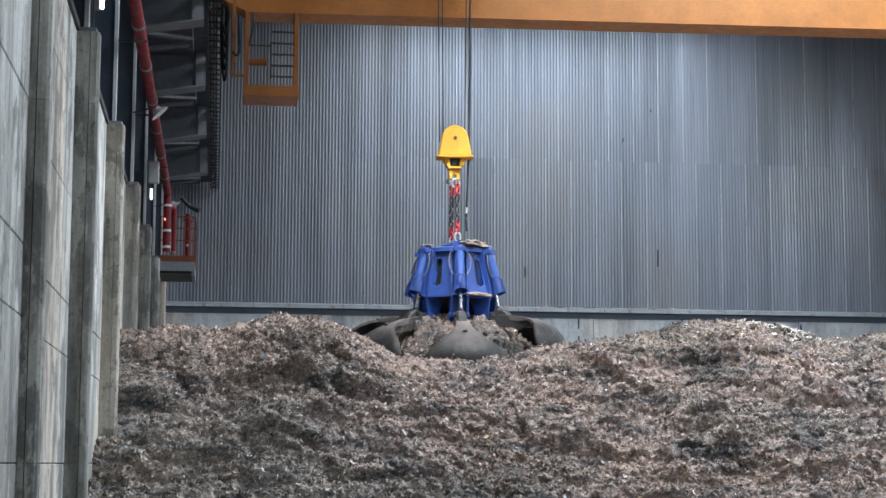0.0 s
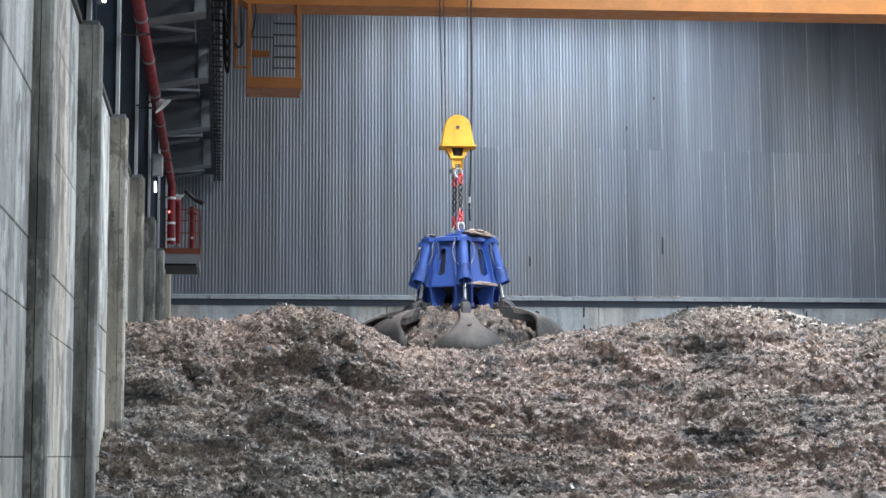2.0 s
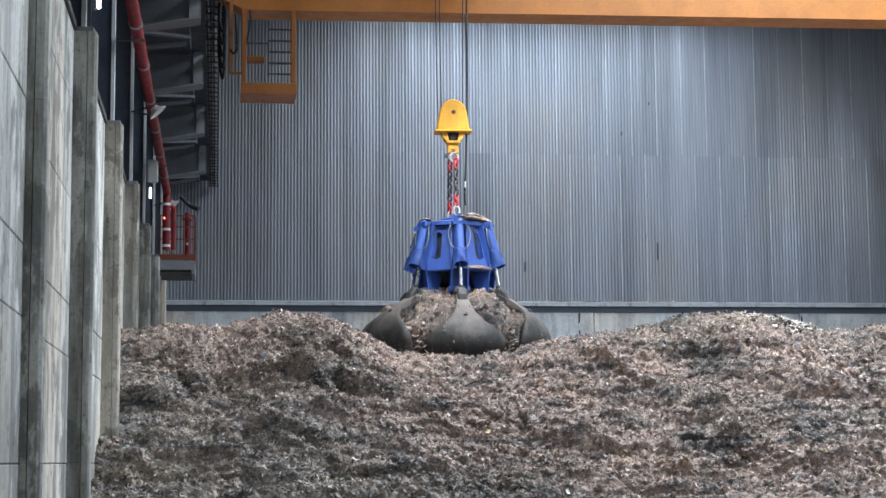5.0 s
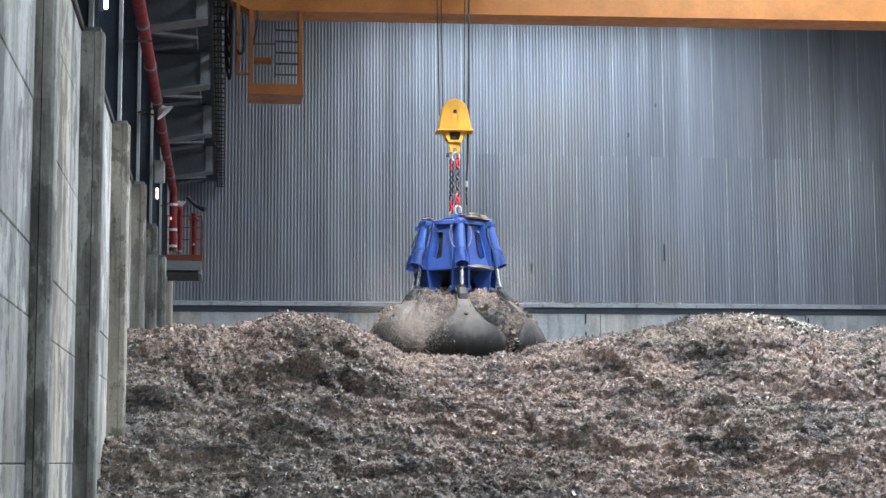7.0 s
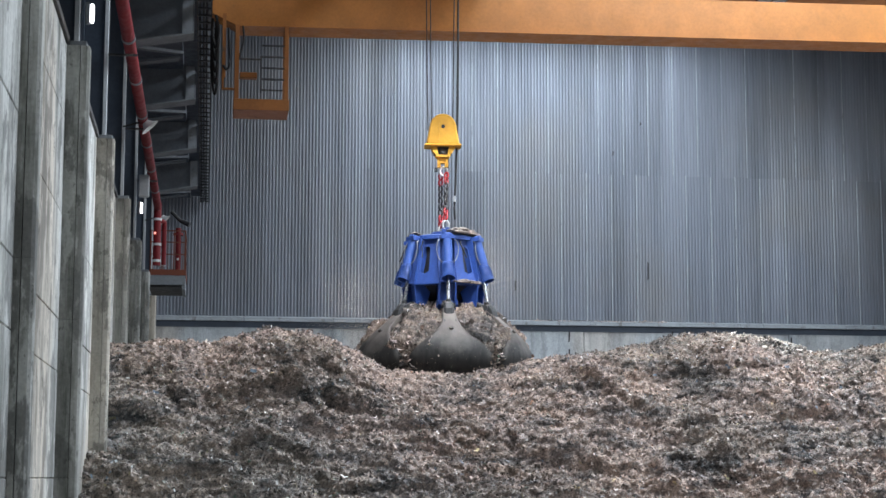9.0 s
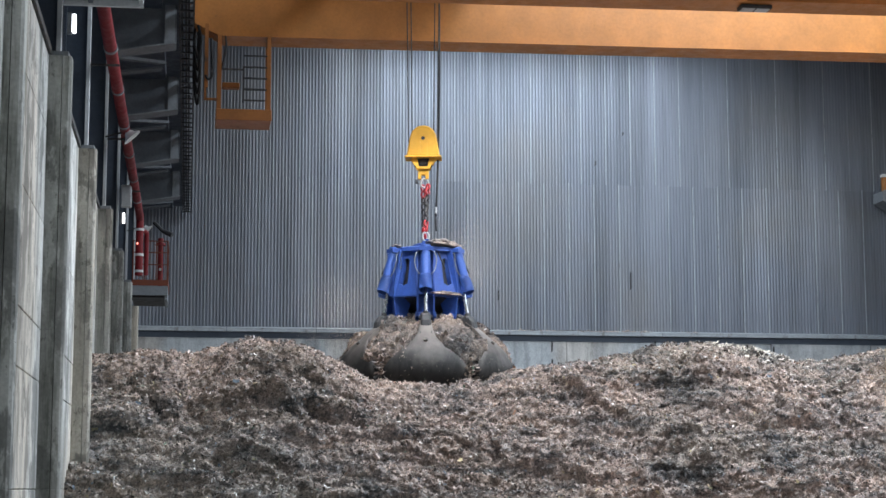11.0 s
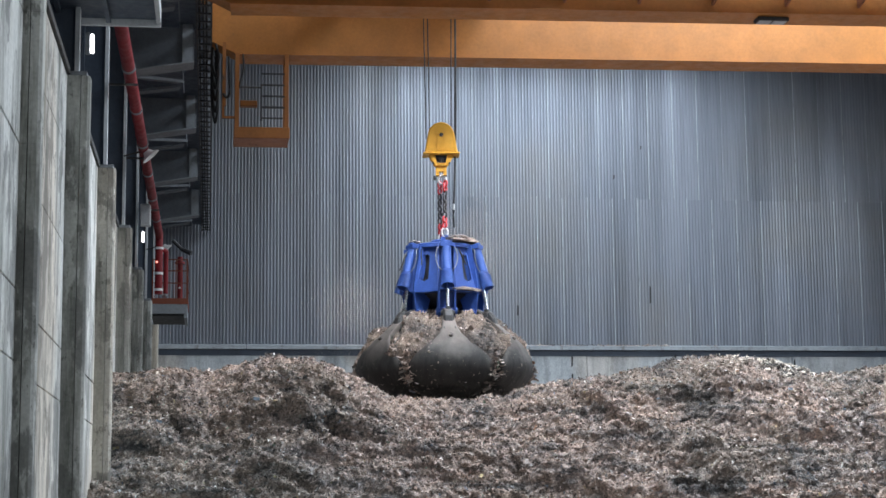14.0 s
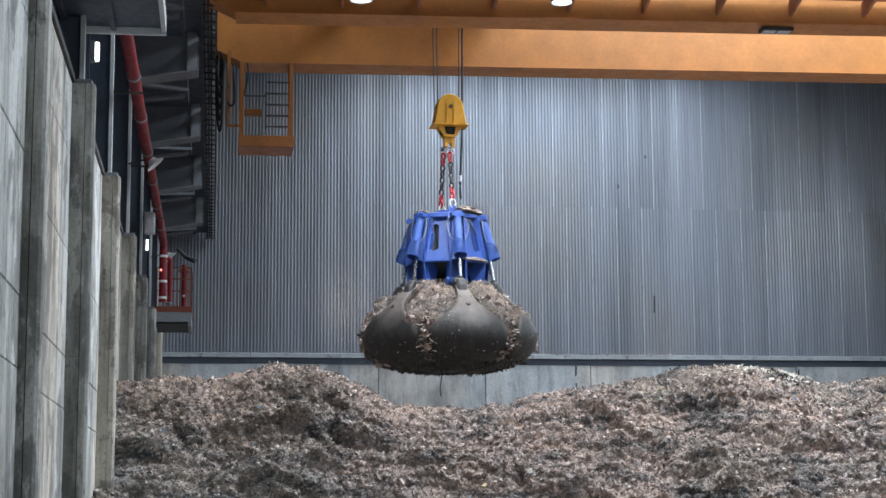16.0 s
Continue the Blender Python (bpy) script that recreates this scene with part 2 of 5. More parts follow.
def flake_material():
    m = Mat("waste_scraps", 0.8, 0, 0.3)
    rnd = m.node("ShaderNodeNewGeometry").outputs["Random Per Island"]
    r = m.node("ShaderNodeValToRGB")
    r.color_ramp.interpolation = "CONSTANT"
    stops = [(0, (0.345, 0.273, 0.243)), (0.26, (0.41, 0.33, 0.295)), (0.46, (0.25, 0.199, 0.179)), (0.60, (0.465, 0.383, 0.35)),
             (0.74, (0.085, 0.075, 0.071)), (0.82, (0.31, 0.28, 0.268)), (0.90, (0.53, 0.465, 0.435)), (0.963, (0.82, 0.79, 0.78)),
             (0.98, (0.2, 0.24, 0.3)), (0.986, (0.17, 0.23, 0.18)), (0.991, (0.358, 0.202, 0.140)), (0.996, (0.517, 0.430, 0.255))]
    e = r.color_ramp.elements
    while len(e) < len(stops):
        e.new(0.5)
    for el, (p, c) in zip(e, stops):
        el.position, el.color = p, (*c, 1)
    m.link(rnd, r.inputs[0])
    c = m.mix(0.5, r.outputs[0], m.ramp(m.noise(30, 4, 0.6), [(0.3, g(0.6)), (0.7, g(1.15))]), "MULTIPLY")
    m.colour(m.mix(0.85, c, waste_patches(m), "MULTIPLY"))
    return m.m


SCRAPS = flake_material()


def glow(name, colour, strength):
    m = Mat(name)
    m.b.inputs["Base Color"].default_value = (*colour, 1)
    m.b.inputs["Emission Color"].default_value = (*colour, 1)
    m.b.inputs["Emission Strength"].default_value = strength
    return m.m


LAMP_GLOW = glow("lit_lamp_lens", (0.95, 0.96, 1.0), 14)
WALL_GLOW = glow("lit_tube_lens", (0.95, 0.97, 1.0), 4)
RED_GLOW = glow("red_signal_lens", (1.0, 0.25, 0.2), 2)
SKY_GLOW = glow("roof_fill_diffuser", (0.86, 0.93, 1.0), 1.0)


# ---------------------------------------------------------------- mesh helpers
def box(bm, x0, x1, y0, y1, z0, z1, m=None):
    v = [bm.verts.new((x, y, z)) for x in (x0, x1) for y in (y0, y1) for z in (z0, z1)]
    if m:
        for p in v:
            p.co = m @ p.co
    for q in ((0, 1, 3, 2), (4, 6, 7, 5), (0, 4, 5, 1), (2, 3, 7, 6), (0, 2, 6, 4), (1, 5, 7, 3)):
        bm.faces.new([v[i] for i in q])
    return v


def beam(bm, a, b, w, h):
    """A bar of section w x h from a to b."""
    a, b = Vector(a), Vector(b)
    d = b - a
    m = Matrix.Translation(a) @ d.to_track_quat("Z", "Y").to_matrix().to_4x4()
    box(bm, -w / 2, w / 2, -h / 2, h / 2, 0, d.length, m)


def tube(bm, a, b, r0, r1=None, n=14, caps=True):
    a, b = Vector(a), Vector(b)
    r1 = r0 if r1 is None else r1
    m = (b - a).to_track_quat("Z", "Y").to_matrix()
    rings = []
    for c, r in ((a, r0), (b, r1)):
        rings.append([bm.verts.new(c + m @ Vector((r * math.cos(2 * math.pi * i / n), r * math.sin(2 * math.pi * i / n), 0))) for i in range(n)])
    for i in range(n):
        f = bm.faces.new((rings[0][i], rings[0][(i + 1) % n], rings[1][(i + 1) % n], rings[1][i]))
        f.smooth = True
    if caps:        # caps have corners of their own, so that the sides shade straight
        bm.faces.new([bm.verts.new(v.co) for v in rings[0][::-1]])
        bm.faces.new([bm.verts.new(v.co) for v in rings[1]])


def revolve(bm, profile, n=24, m=None, close=False):
    rings = []
    for r, z in profile:
        ring = [bm.verts.new((r * math.cos(2 * math.pi * i / n), r * math.sin(2 * math.pi * i / n), z)) for i in range(n)]
        rings.append(ring)
    for k, (a, b) in enumerate(zip(rings[:], rings[1:])):
        if k:       # sharp turns of the profile keep a hard edge
            p, q, r = (Vector(profile[k + d]) for d in (-1, 0, 1))
            if (q - p).angle(r - q, 0) > 0.6:
                a = [bm.verts.new(v.co) for v in a]
                rings.append(a)
        for i in range(n):
            bm.faces.new((a[i], a[(i + 1) % n], b[(i + 1) % n], b[i])).smooth = True
    if close:
        bm.faces.new(rings[0][::-1])
        bm.faces.new(rings[len(profile) - 1])
    if m:
        for ring in rings:
            for v in ring:
                v.co = m @ v.co


def torus(bm, centre, axis_m, rx, ry, r, n=16, k=8):
    rings = []
    for i in range(n):
        t = 2 * math.pi * i / n
        c, s = math.cos(t), math.sin(t)
        ring = []
        for j in range(k):
            u = 2 * math.pi * j / k
            p = Vector(((rx + r * math.cos(u)) * c, r * math.sin(u), (ry + r * math.cos(u)) * s))
            ring.append(bm.verts.new(Vector(centre) + axis_m @ p))
        rings.append(ring)
    for i in range(n):
        a, b = rings[i], rings[(i + 1) % n]
        for j in range(k):
            bm.faces.new((a[j], b[j], b[(j + 1) % k], a[(j + 1) % k])).smooth = True


def prism(bm, outline, y0, y1, m=None):
    """An outline in x, z drawn out from y0 to y1."""
    a = [bm.verts.new((x, y0, z)) for x, z in outline]
    b = [bm.verts.new((x, y1, z)) for x, z in outline]
    n = len(outline)
    bm.faces.new(a)
    bm.faces.new(b[::-1])
    for i in range(n):
        bm.faces.new((a[(i + 1) % n], a[i], b[i], b[(i + 1) % n]))
    if m:
        for v in a + b:
            v.co = m @ v.co


def mesh_of(name, bm, material, bevel=0.0):
    bmesh.ops.recalc_face_normals(bm, faces=bm.faces)
    if bevel:
        edges = [e for e in bm.edges if len(e.link_faces) == 2 and e.calc_face_angle(0) > 0.6]
        bmesh.ops.bevel(bm, geom=edges, offset=bevel, segments=1, affect="EDGES", clamp_overlap=True)
    me = bpy.data.meshes.new(name)
    bm.to_mesh(me)
    bm.free()
    me.materials.append(material)
    return me


def part(name, bm, material, parent=None, label="", bevel=0.0):
    ob = new(name, mesh_of(name, bm, material, bevel))
    ob.parent = parent
    if label:
        tagged(ob, label)
    return ob


def thing(name, label, category, group="", at=(0, 0, 0), kind=""):
    ob = new(name)
    ob.location = at
    ob.empty_display_size = 0.2
    return tagged(ob, label, category, group, kind)


def local(parent, x, y, z):
    return Vector((x, y, z)) - parent.location


def pipe_curve(name, points, radius, material, parent, label=""):
    """A hose as a mesh along smoothed points."""
    pts = [Vector(p) for p in points]
    line = []
    for i in range(len(pts) - 1):
        p0, p1, p2, p3 = pts[max(i - 1, 0)], pts[i], pts[i + 1], pts[min(i + 2, len(pts) - 1)]
        for k in range(6):
            t = k / 6
            line.append(0.5 * (2 * p1 + (p2 - p0) * t + (2 * p0 - 5 * p1 + 4 * p2 - p3) * t * t + (3 * p1 - p0 - 3 * p2 + p3) * t ** 3))
    line.append(pts[-1])
    bm = bmesh.new()
    rings = []
    for i, p in enumerate(line):
        d = line[min(i + 1, len(line) - 1)] - line[max(i - 1, 0)]
        q = d.to_track_quat("Z", "Y").to_matrix()
        rings.append([bm.verts.new(p + q @ Vector((radius * math.cos(a), radius * math.sin(a), 0))) for a in (0, 1.047, 2.094, 3.1416, 4.189, 5.236)])
    for a, b in zip(rings, rings[1:]):
        for j in range(6):
            bm.faces.new((a[j], a[(j + 1) % 6], b[(j + 1) % 6], b[j])).smooth = True
    return part(name, bm, material, parent, label)


# ---------------------------------------------------------------- hall: floor, roof, closing walls
def structure():
    bm = bmesh.new()
    box(bm, WALL_X - 3, RIGHT + 1, FRONT - 1, BACK + 1, -0.3, 0)
    tagged(part("floor", bm, FLOOR), "dirty grey concrete floor of the waste bunker", "floor", kind="structure")

    # roof deck with openings for the added roof lamps
    bm = bmesh.new()
    ys = sorted({FRONT - 1, BACK + 1, *[s[2] - s[4] for s in ROOF_FILLS], *[s[2] + s[4] for s in ROOF_FILLS]})
    for y0, y1 in zip(ys, ys[1:]):
        mid = (y0 + y1) / 2
        hole = [s for s in ROOF_FILLS if abs(s[2] - mid) < s[4]]
        if hole:
            box(bm, WALL_X - 3, hole[0][0], y0, y1, ROOF, ROOF + 0.25)
            box(bm, hole[0][1], RIGHT + 1, y0, y1, ROOF, ROOF + 0.25)
        else:
            box(bm, WALL_X - 3, RIGHT + 1, y0, y1, ROOF, ROOF + 0.25)
    tagged(part("ceiling", bm, ROOFING), "unseen grey steel roof deck with openings for added lamps", "ceiling", kind="structure")

    # unseen closing wall; its long opening is made up for the side lamp
    bm = bmesh.new()
    box(bm, RIGHT, RIGHT + 0.4, FRONT, BACK, 0, 10.8)
    box(bm, RIGHT, RIGHT + 0.4, FRONT, BACK, 15.2, ROOF)
    box(bm, RIGHT, RIGHT + 0.4, FRONT, 20, 10.8, 15.2)
    box(bm, RIGHT, RIGHT + 0.4, 56, BACK, 10.8, 15.2)
    tagged(part("wall_east", bm, CONCRETE_BACK), "unseen grey closing wall with an opening for the added side lamp", "wall", kind="structure")
    # unseen closing wall; its opening is made up for the front lamp
    bm = bmesh.new()
    box(bm, WALL_X - 0.5, 7.5, FRONT - 0.4, FRONT, 0, ROOF)
    box(bm, 16.5, RIGHT, FRONT - 0.4, FRONT, 0, ROOF)
    box(bm, 7.5, 16.5, FRONT - 0.4, FRONT, 8.5, ROOF)
    tagged(part("wall_south", bm, CONCRETE_BACK), "unseen grey closing wall with an opening for the added front lamp", "wall", kind="structure")


def back_wall():
    wall = tagged(new("wall_north"), "corrugated grey metal wall on a concrete base", "wall", kind="structure")
    bm = bmesh.new()
    box(bm, WALL_X - 0.5, RIGHT, BACK + 0.12, BACK + 0.4, 0, ROOF)
    part("backing", bm, CLADDING, wall)
    # concrete base blocks
    x, i = WALL_X, 0
    while x < RIGHT:
        bm = bmesh.new()
        w = 3.66
        box(bm, x + 0.012, min(x + w, RIGHT) - 0.012, BACK - 0.02 + 0.012 * (i % 3), BACK + 0.11, 0, 6.72)
        part("concrete_panel", bm, CONCRETE_BACK, wall, bevel=0.012)
        x += w
        i += 1
    # sill flashing
    x = WALL_X + 0.02
    while x < RIGHT:
        bm = bmesh.new()
        e = min(x + 2.98, RIGHT)
        prism(bm, [(-0.16, 6.93), (-0.16, 7.05), (0.1, 7.12), (0.1, 6.93)], x, e, Matrix(((0, 1, 0, 0), (1, 0, 0, BACK), (0, 0, 1, 0), (0, 0, 0, 1))))
        part("sill_flashing", bm, SILL, wall, "grey metal sill flashing")
        x += 3.0
    # dark strip stands in for the shade below the sill
    bm = bmesh.new()
    box(bm, WALL_X, RIGHT, BACK - 0.03, BACK + 0.11, 6.722, 6.928)
    part("sill_shade_strip", bm, CLADDING, wall)
    # short dark sealant strips and smears on joints
    for x, z, h in ((12.28, 6.35, 0.34), (12.28, 5.9, 0.2), (15.93, 6.62, 0.14), (15.1, 8.55, 0.6), (10.42, 8.1, 0.34), (14.9, 14.0, 0.12), (20.2, 6.3, 0.3), (13.9, 12.9, 0.16)):
        bm = bmesh.new()
        y = -0.034 if z < 6.9 else -0.02
        prism(bm, [(x, z), (x + 0.05, z + 0.04), (x + 0.06, z + h), (x + 0.01, z + h + 0.03)], BACK + y - 0.012, BACK + y)
        part("joint_smear", bm, BLACK, wall, "dark sealant smear")
    # profiled sheets, two tiers
    pitch, ribs = 0.1118, 8
    width = pitch * ribs

    def sheet(height):
        prof = []
        for k in range(ribs):
            x0 = k * pitch
            prof += [(x0, -0.052), (x0 + 0.036, -0.052), (x0 + 0.05, 0.0), (x0 + 0.098, 0.0)]
        prof += [(width, -0.052), (width + 0.02, -0.054)]
        bm = bmesh.new()
        lo = [bm.verts.new((x, y, 0)) for x, y in prof]
        hi = [bm.verts.new((x, y, height)) for x, y in prof]
        lip = [bm.verts.new((x, y + 0.012, 0)) for x, y in prof]
        for a in range(len(prof) - 1):
            bm.faces.new((lo[a], lo[a + 1], hi[a + 1], hi[a]))
            bm.faces.new((lip[a], lip[a + 1], lo[a + 1], lo[a]))
        lap = [bm.verts.new(p) for p in ((0.004, -0.056, 0), (0.03, -0.06, 0), (0.03, -0.06, height), (0.004, -0.056, height))]
        bm.faces.new(lap).material_index = 1
        me = bpy.data.meshes.new("sheet")
        bm.to_mesh(me)
        bm.free()
        me.materials.append(SHEET)
        me.materials.append(LAP)
        return me

    low, high = sheet(5.2), sheet(ROOF - 12.24)
    rng = random.Random(4)
    for tier, (me, z, shift, y) in enumerate(((low, 7.08, 0.0, 0.07), (high, 12.24, 0.447, 0.065))):
        n = int((RIGHT - WALL_X) / width) + 1
        for k in range(n):
            ob = new("sheet", me)
            ob.parent = wall
            ob.location = (WALL_X + shift - 0.45 + k * width, BACK + y - 0.003 * (k % 2), z)
            ob.rotation_euler = (0, 0, rng.uniform(-0.006, 0.006))


def left_wall():
    wall = tagged(new("wall_west"), "tall weathered concrete wall with pilasters and dark cladding above", "wall", kind="structure")
    bm = bmesh.new()
    box(bm, WALL_X - 0.5, WALL_X - 0.06, FRONT, BACK, 0, WALL_TOP - 0.02)
    part("core", bm, CONCRETE, wall)
    bm = bmesh.new()
    box(bm, WALL_X - 0.62, WALL_X - 0.5, FRONT, BACK, WALL_TOP - 0.4, ROOF)
    y = FRONT
    while y < BACK:          # ribs of the dark cladding
        box(bm, WALL_X - 0.5, WALL_X - 0.46, y, y + 0.05, WALL_TOP, ROOF)
        y += 0.3
    part("upper_cladding", bm, CLADDING, wall, "dark blue-grey cladding")
    levels = [0.0, 1.7, 2.99, 3.63, 4.93, 6.15, WALL_TOP]
    k = -5
    rng = random.Random(2)
    while FIRST + k * BAY < BACK - 2:
        y0 = FIRST + k * BAY
        y1 = min(y0 + BAY, BACK - 0.03)
        for a, b in zip(levels, levels[1:]):
            bm = bmesh.new()
            box(bm, WALL_X - 0.06, WALL_X + rng.uniform(0, 0.008) + (0.1 if k == -2 else 0), y0 + 0.155, y1 - 0.155, a + 0.003, b - 0.003)
            part("wall_panel", bm, CONCRETE, wall, bevel=0.01)
            bm = bmesh.new()
            cut = PIL_X - 0.115
            turn = Matrix(((1, 0, 0, 0), (0, 0, 1, y0), (0, 1, 0, 0), (0, 0, 0, 1)))
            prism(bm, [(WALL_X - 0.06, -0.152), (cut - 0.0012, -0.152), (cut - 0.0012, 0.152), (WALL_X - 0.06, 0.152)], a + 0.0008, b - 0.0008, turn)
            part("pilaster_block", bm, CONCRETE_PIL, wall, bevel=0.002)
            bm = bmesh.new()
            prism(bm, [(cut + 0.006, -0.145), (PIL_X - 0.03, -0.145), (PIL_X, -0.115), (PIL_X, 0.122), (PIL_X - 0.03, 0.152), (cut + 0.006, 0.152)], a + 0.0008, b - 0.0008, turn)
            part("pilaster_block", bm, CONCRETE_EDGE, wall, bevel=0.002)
        # steel capping angle on the wall between pilasters
        bm = bmesh.new()
        box(bm, WALL_X - 0.2, WALL_X + 0.035, y0 + 0.17, y1 - 0.17, WALL_TOP + 0.002, WALL_TOP + 0.09)
        part("capping_angle", bm, STEEL_DARK, wall, "dark steel capping angle")
        k += 1


def columns():
    for k in range(-3, 6):
        y = FIRST + k * BAY
        col = thing("steel_column", "dark steel column with a pale flange on a concrete pilaster", "column", "columns along the wall", (WALL_X + 0.05, y, WALL_TOP))
        bm = bmesh.new()
        box(bm, -0.2, 0.19, -0.13, 0.13, 0.002, 0.06)
        part("base_plate", bm, STEEL_GREY, col, "", 0.006)
        bm = bmesh.new()
        box(bm, -0.3, 0.028, -0.008, 0.008, 0.06, ROOF - WALL_TOP - 0.01)
        box(bm, -0.32, -0.301, -0.1, 0.1, 0.06, ROOF - WALL_TOP - 0.01)
        part("web", bm, STEEL_BLUE, col)
        bm = bmesh.new()
        box(bm, 0.03, 0.085, -0.1, 0.1, 0.06, ROOF - WALL_TOP - 0.01)
        part("flange", bm, STEEL_PALE, col, "pale column flange")


def consoles():
    for k in range(0, 6):
        y = FIRST + k * BAY
        con = thing("crane_bracket", "dark welded steel bracket carrying the crane runway", "bracket", "brackets along the wall", (WALL_X + 0.1, y, 10.27))
        bm = bmesh.new()
        prism(bm, [(0, -0.1), (1.3, 0.12), (1.3, 0.9), (0, 0.9)], -0.012, 0.012)
        part("web", bm, STEEL_MID, con)
        bm = bmesh.new()
        prism(bm, [(0, -0.13), (1.32, 0.09), (1.32, 0.118), (0, -0.102)], -0.29, 0.29)
        part("bottom_flange", bm, STEEL_GREY, con, "grey sloping bottom flange")
        bm = bmesh.new()
        box(bm, 1.302, 1.325, -0.2, 0.2, 0.12, 0.9)
        part("end_plate", bm, STEEL_MID, con, "dark end plate")
        bm = bmesh.new()
        prism(bm, [(1.1, 0.085), (1.3, 0.122), (1.3, 0.9), (1.1, 0.9)], -0.285, -0.262)
        part("front_plate", bm, STEEL_GREY, con, "grey front plate")
        bm = bmesh.new()
        prism(bm, [(0.05, -0.09), (1.098, 0.084), (1.098, 0.9), (0.05, 0.9)], -0.2, -0.184)
        part("web_cover", bm, STEEL_MID, con)
        bm = bmesh.new()
        box(bm, 0, 1.32, -0.2, 0.2, 0.902, 0.925)
        part("top_flange", bm, STEEL_MID, con)
        for x in (0.45, 0.9):
            bm = bmesh.new()
            box(bm, x, x + 0.014, -0.18, -0.013, 0.02 + x * 0.16, 0.9)
            part("stiffener", bm, STEEL_MID, con)
        # diagonal sway braces behind the bracket
        bm = bmesh.new()
        beam(bm, (0.1, 0.4, -0.05), (1.0, 2.4, 0.35), 0.22, 0.06)
        beam(bm, (0.1, 2.6, 0.15), (1.0, 2.7, 0.3), 0.3, 0.05)
        part("sway_brace", bm, STEEL_MID, con)


def runway():
    rail = thing("crane_runway", "dark steel crane runway beam with cable ladder along the wall", "crane runway", at=(-0.45, 20, 11.13))
    bm = bmesh.new()
    y0, y1 = -30.0, 37.9
    box(bm, -0.2, 0.2, y0, y1, 0.0, 0.03)
    box(bm, -0.008, 0.008, y0, y1, 0.031, 0.87)
    box(bm, -0.2, 0.2, y0, y1, 0.871, 0.9)
    part("beam", bm, STEEL_BLUE, rail)
    bm = bmesh.new()
    box(bm, -0.035, 0.035, y0, y1, 0.902, 1.0)
    part("rail_head", bm, STEEL_DARK, rail)
    bm = bmesh.new()
    box(bm, 0.012, 0.19, 0, 0.02, 0.04, 0.86)
    plate = mesh_of("web_stiffener", bm, STEEL_BLUE)
    y = y0 + 1
    while y < y1:
        o = new("web_stiffener", plate)
        o.parent, o.location = rail, (0, y, 0)
        y += 1.5
    bm = bmesh.new()
    box(bm, -1.36, -0.22, y0, y1, -0.06, -0.03)
    part("walkway_plate", bm, STEEL_BLUE, rail, "dark plate walkway beside the runway")
    # cable ladder hung from the beam
    lad = thing("cable_ladder", "dark steel cable ladder with bundled cables under the runway", "cable ladder", at=(-0.22, 20, 10.9))
    for x in (-0.12, 0.16):
        bm = bmesh.new()
        box(bm, x, x + 0.03, y0, y1, 0, 0.1)
        part("side_rail", bm, STEEL_DARK, lad)
    bm = bmesh.new()
    box(bm, -0.089, 0.159, 0, 0.06, 0.0, 0.03)
    rung = mesh_of("rung", bm, STEEL_DARK)
    bm = bmesh.new()
    box(bm, 0.1, 0.14, 0, 0.04, 0.1, 0.24)
    hanger = mesh_of("hanger", bm, STEEL_GREY)
    for name, me, step in (("rung", rung, 0.55), ("hanger", hanger, 1.1)):
        y = y0
        while y < y1:
            o = new(name, me)
            o.parent, o.location = lad, (0, y, 0)
            y += step
    for x in (-0.05, 0.02, 0.08):
        bm = bmesh.new()
        tube(bm, (x, y0, 0.055), (x, y1, 0.055), 0.022, n=8)
        part("cable", bm, BLACK, lad)


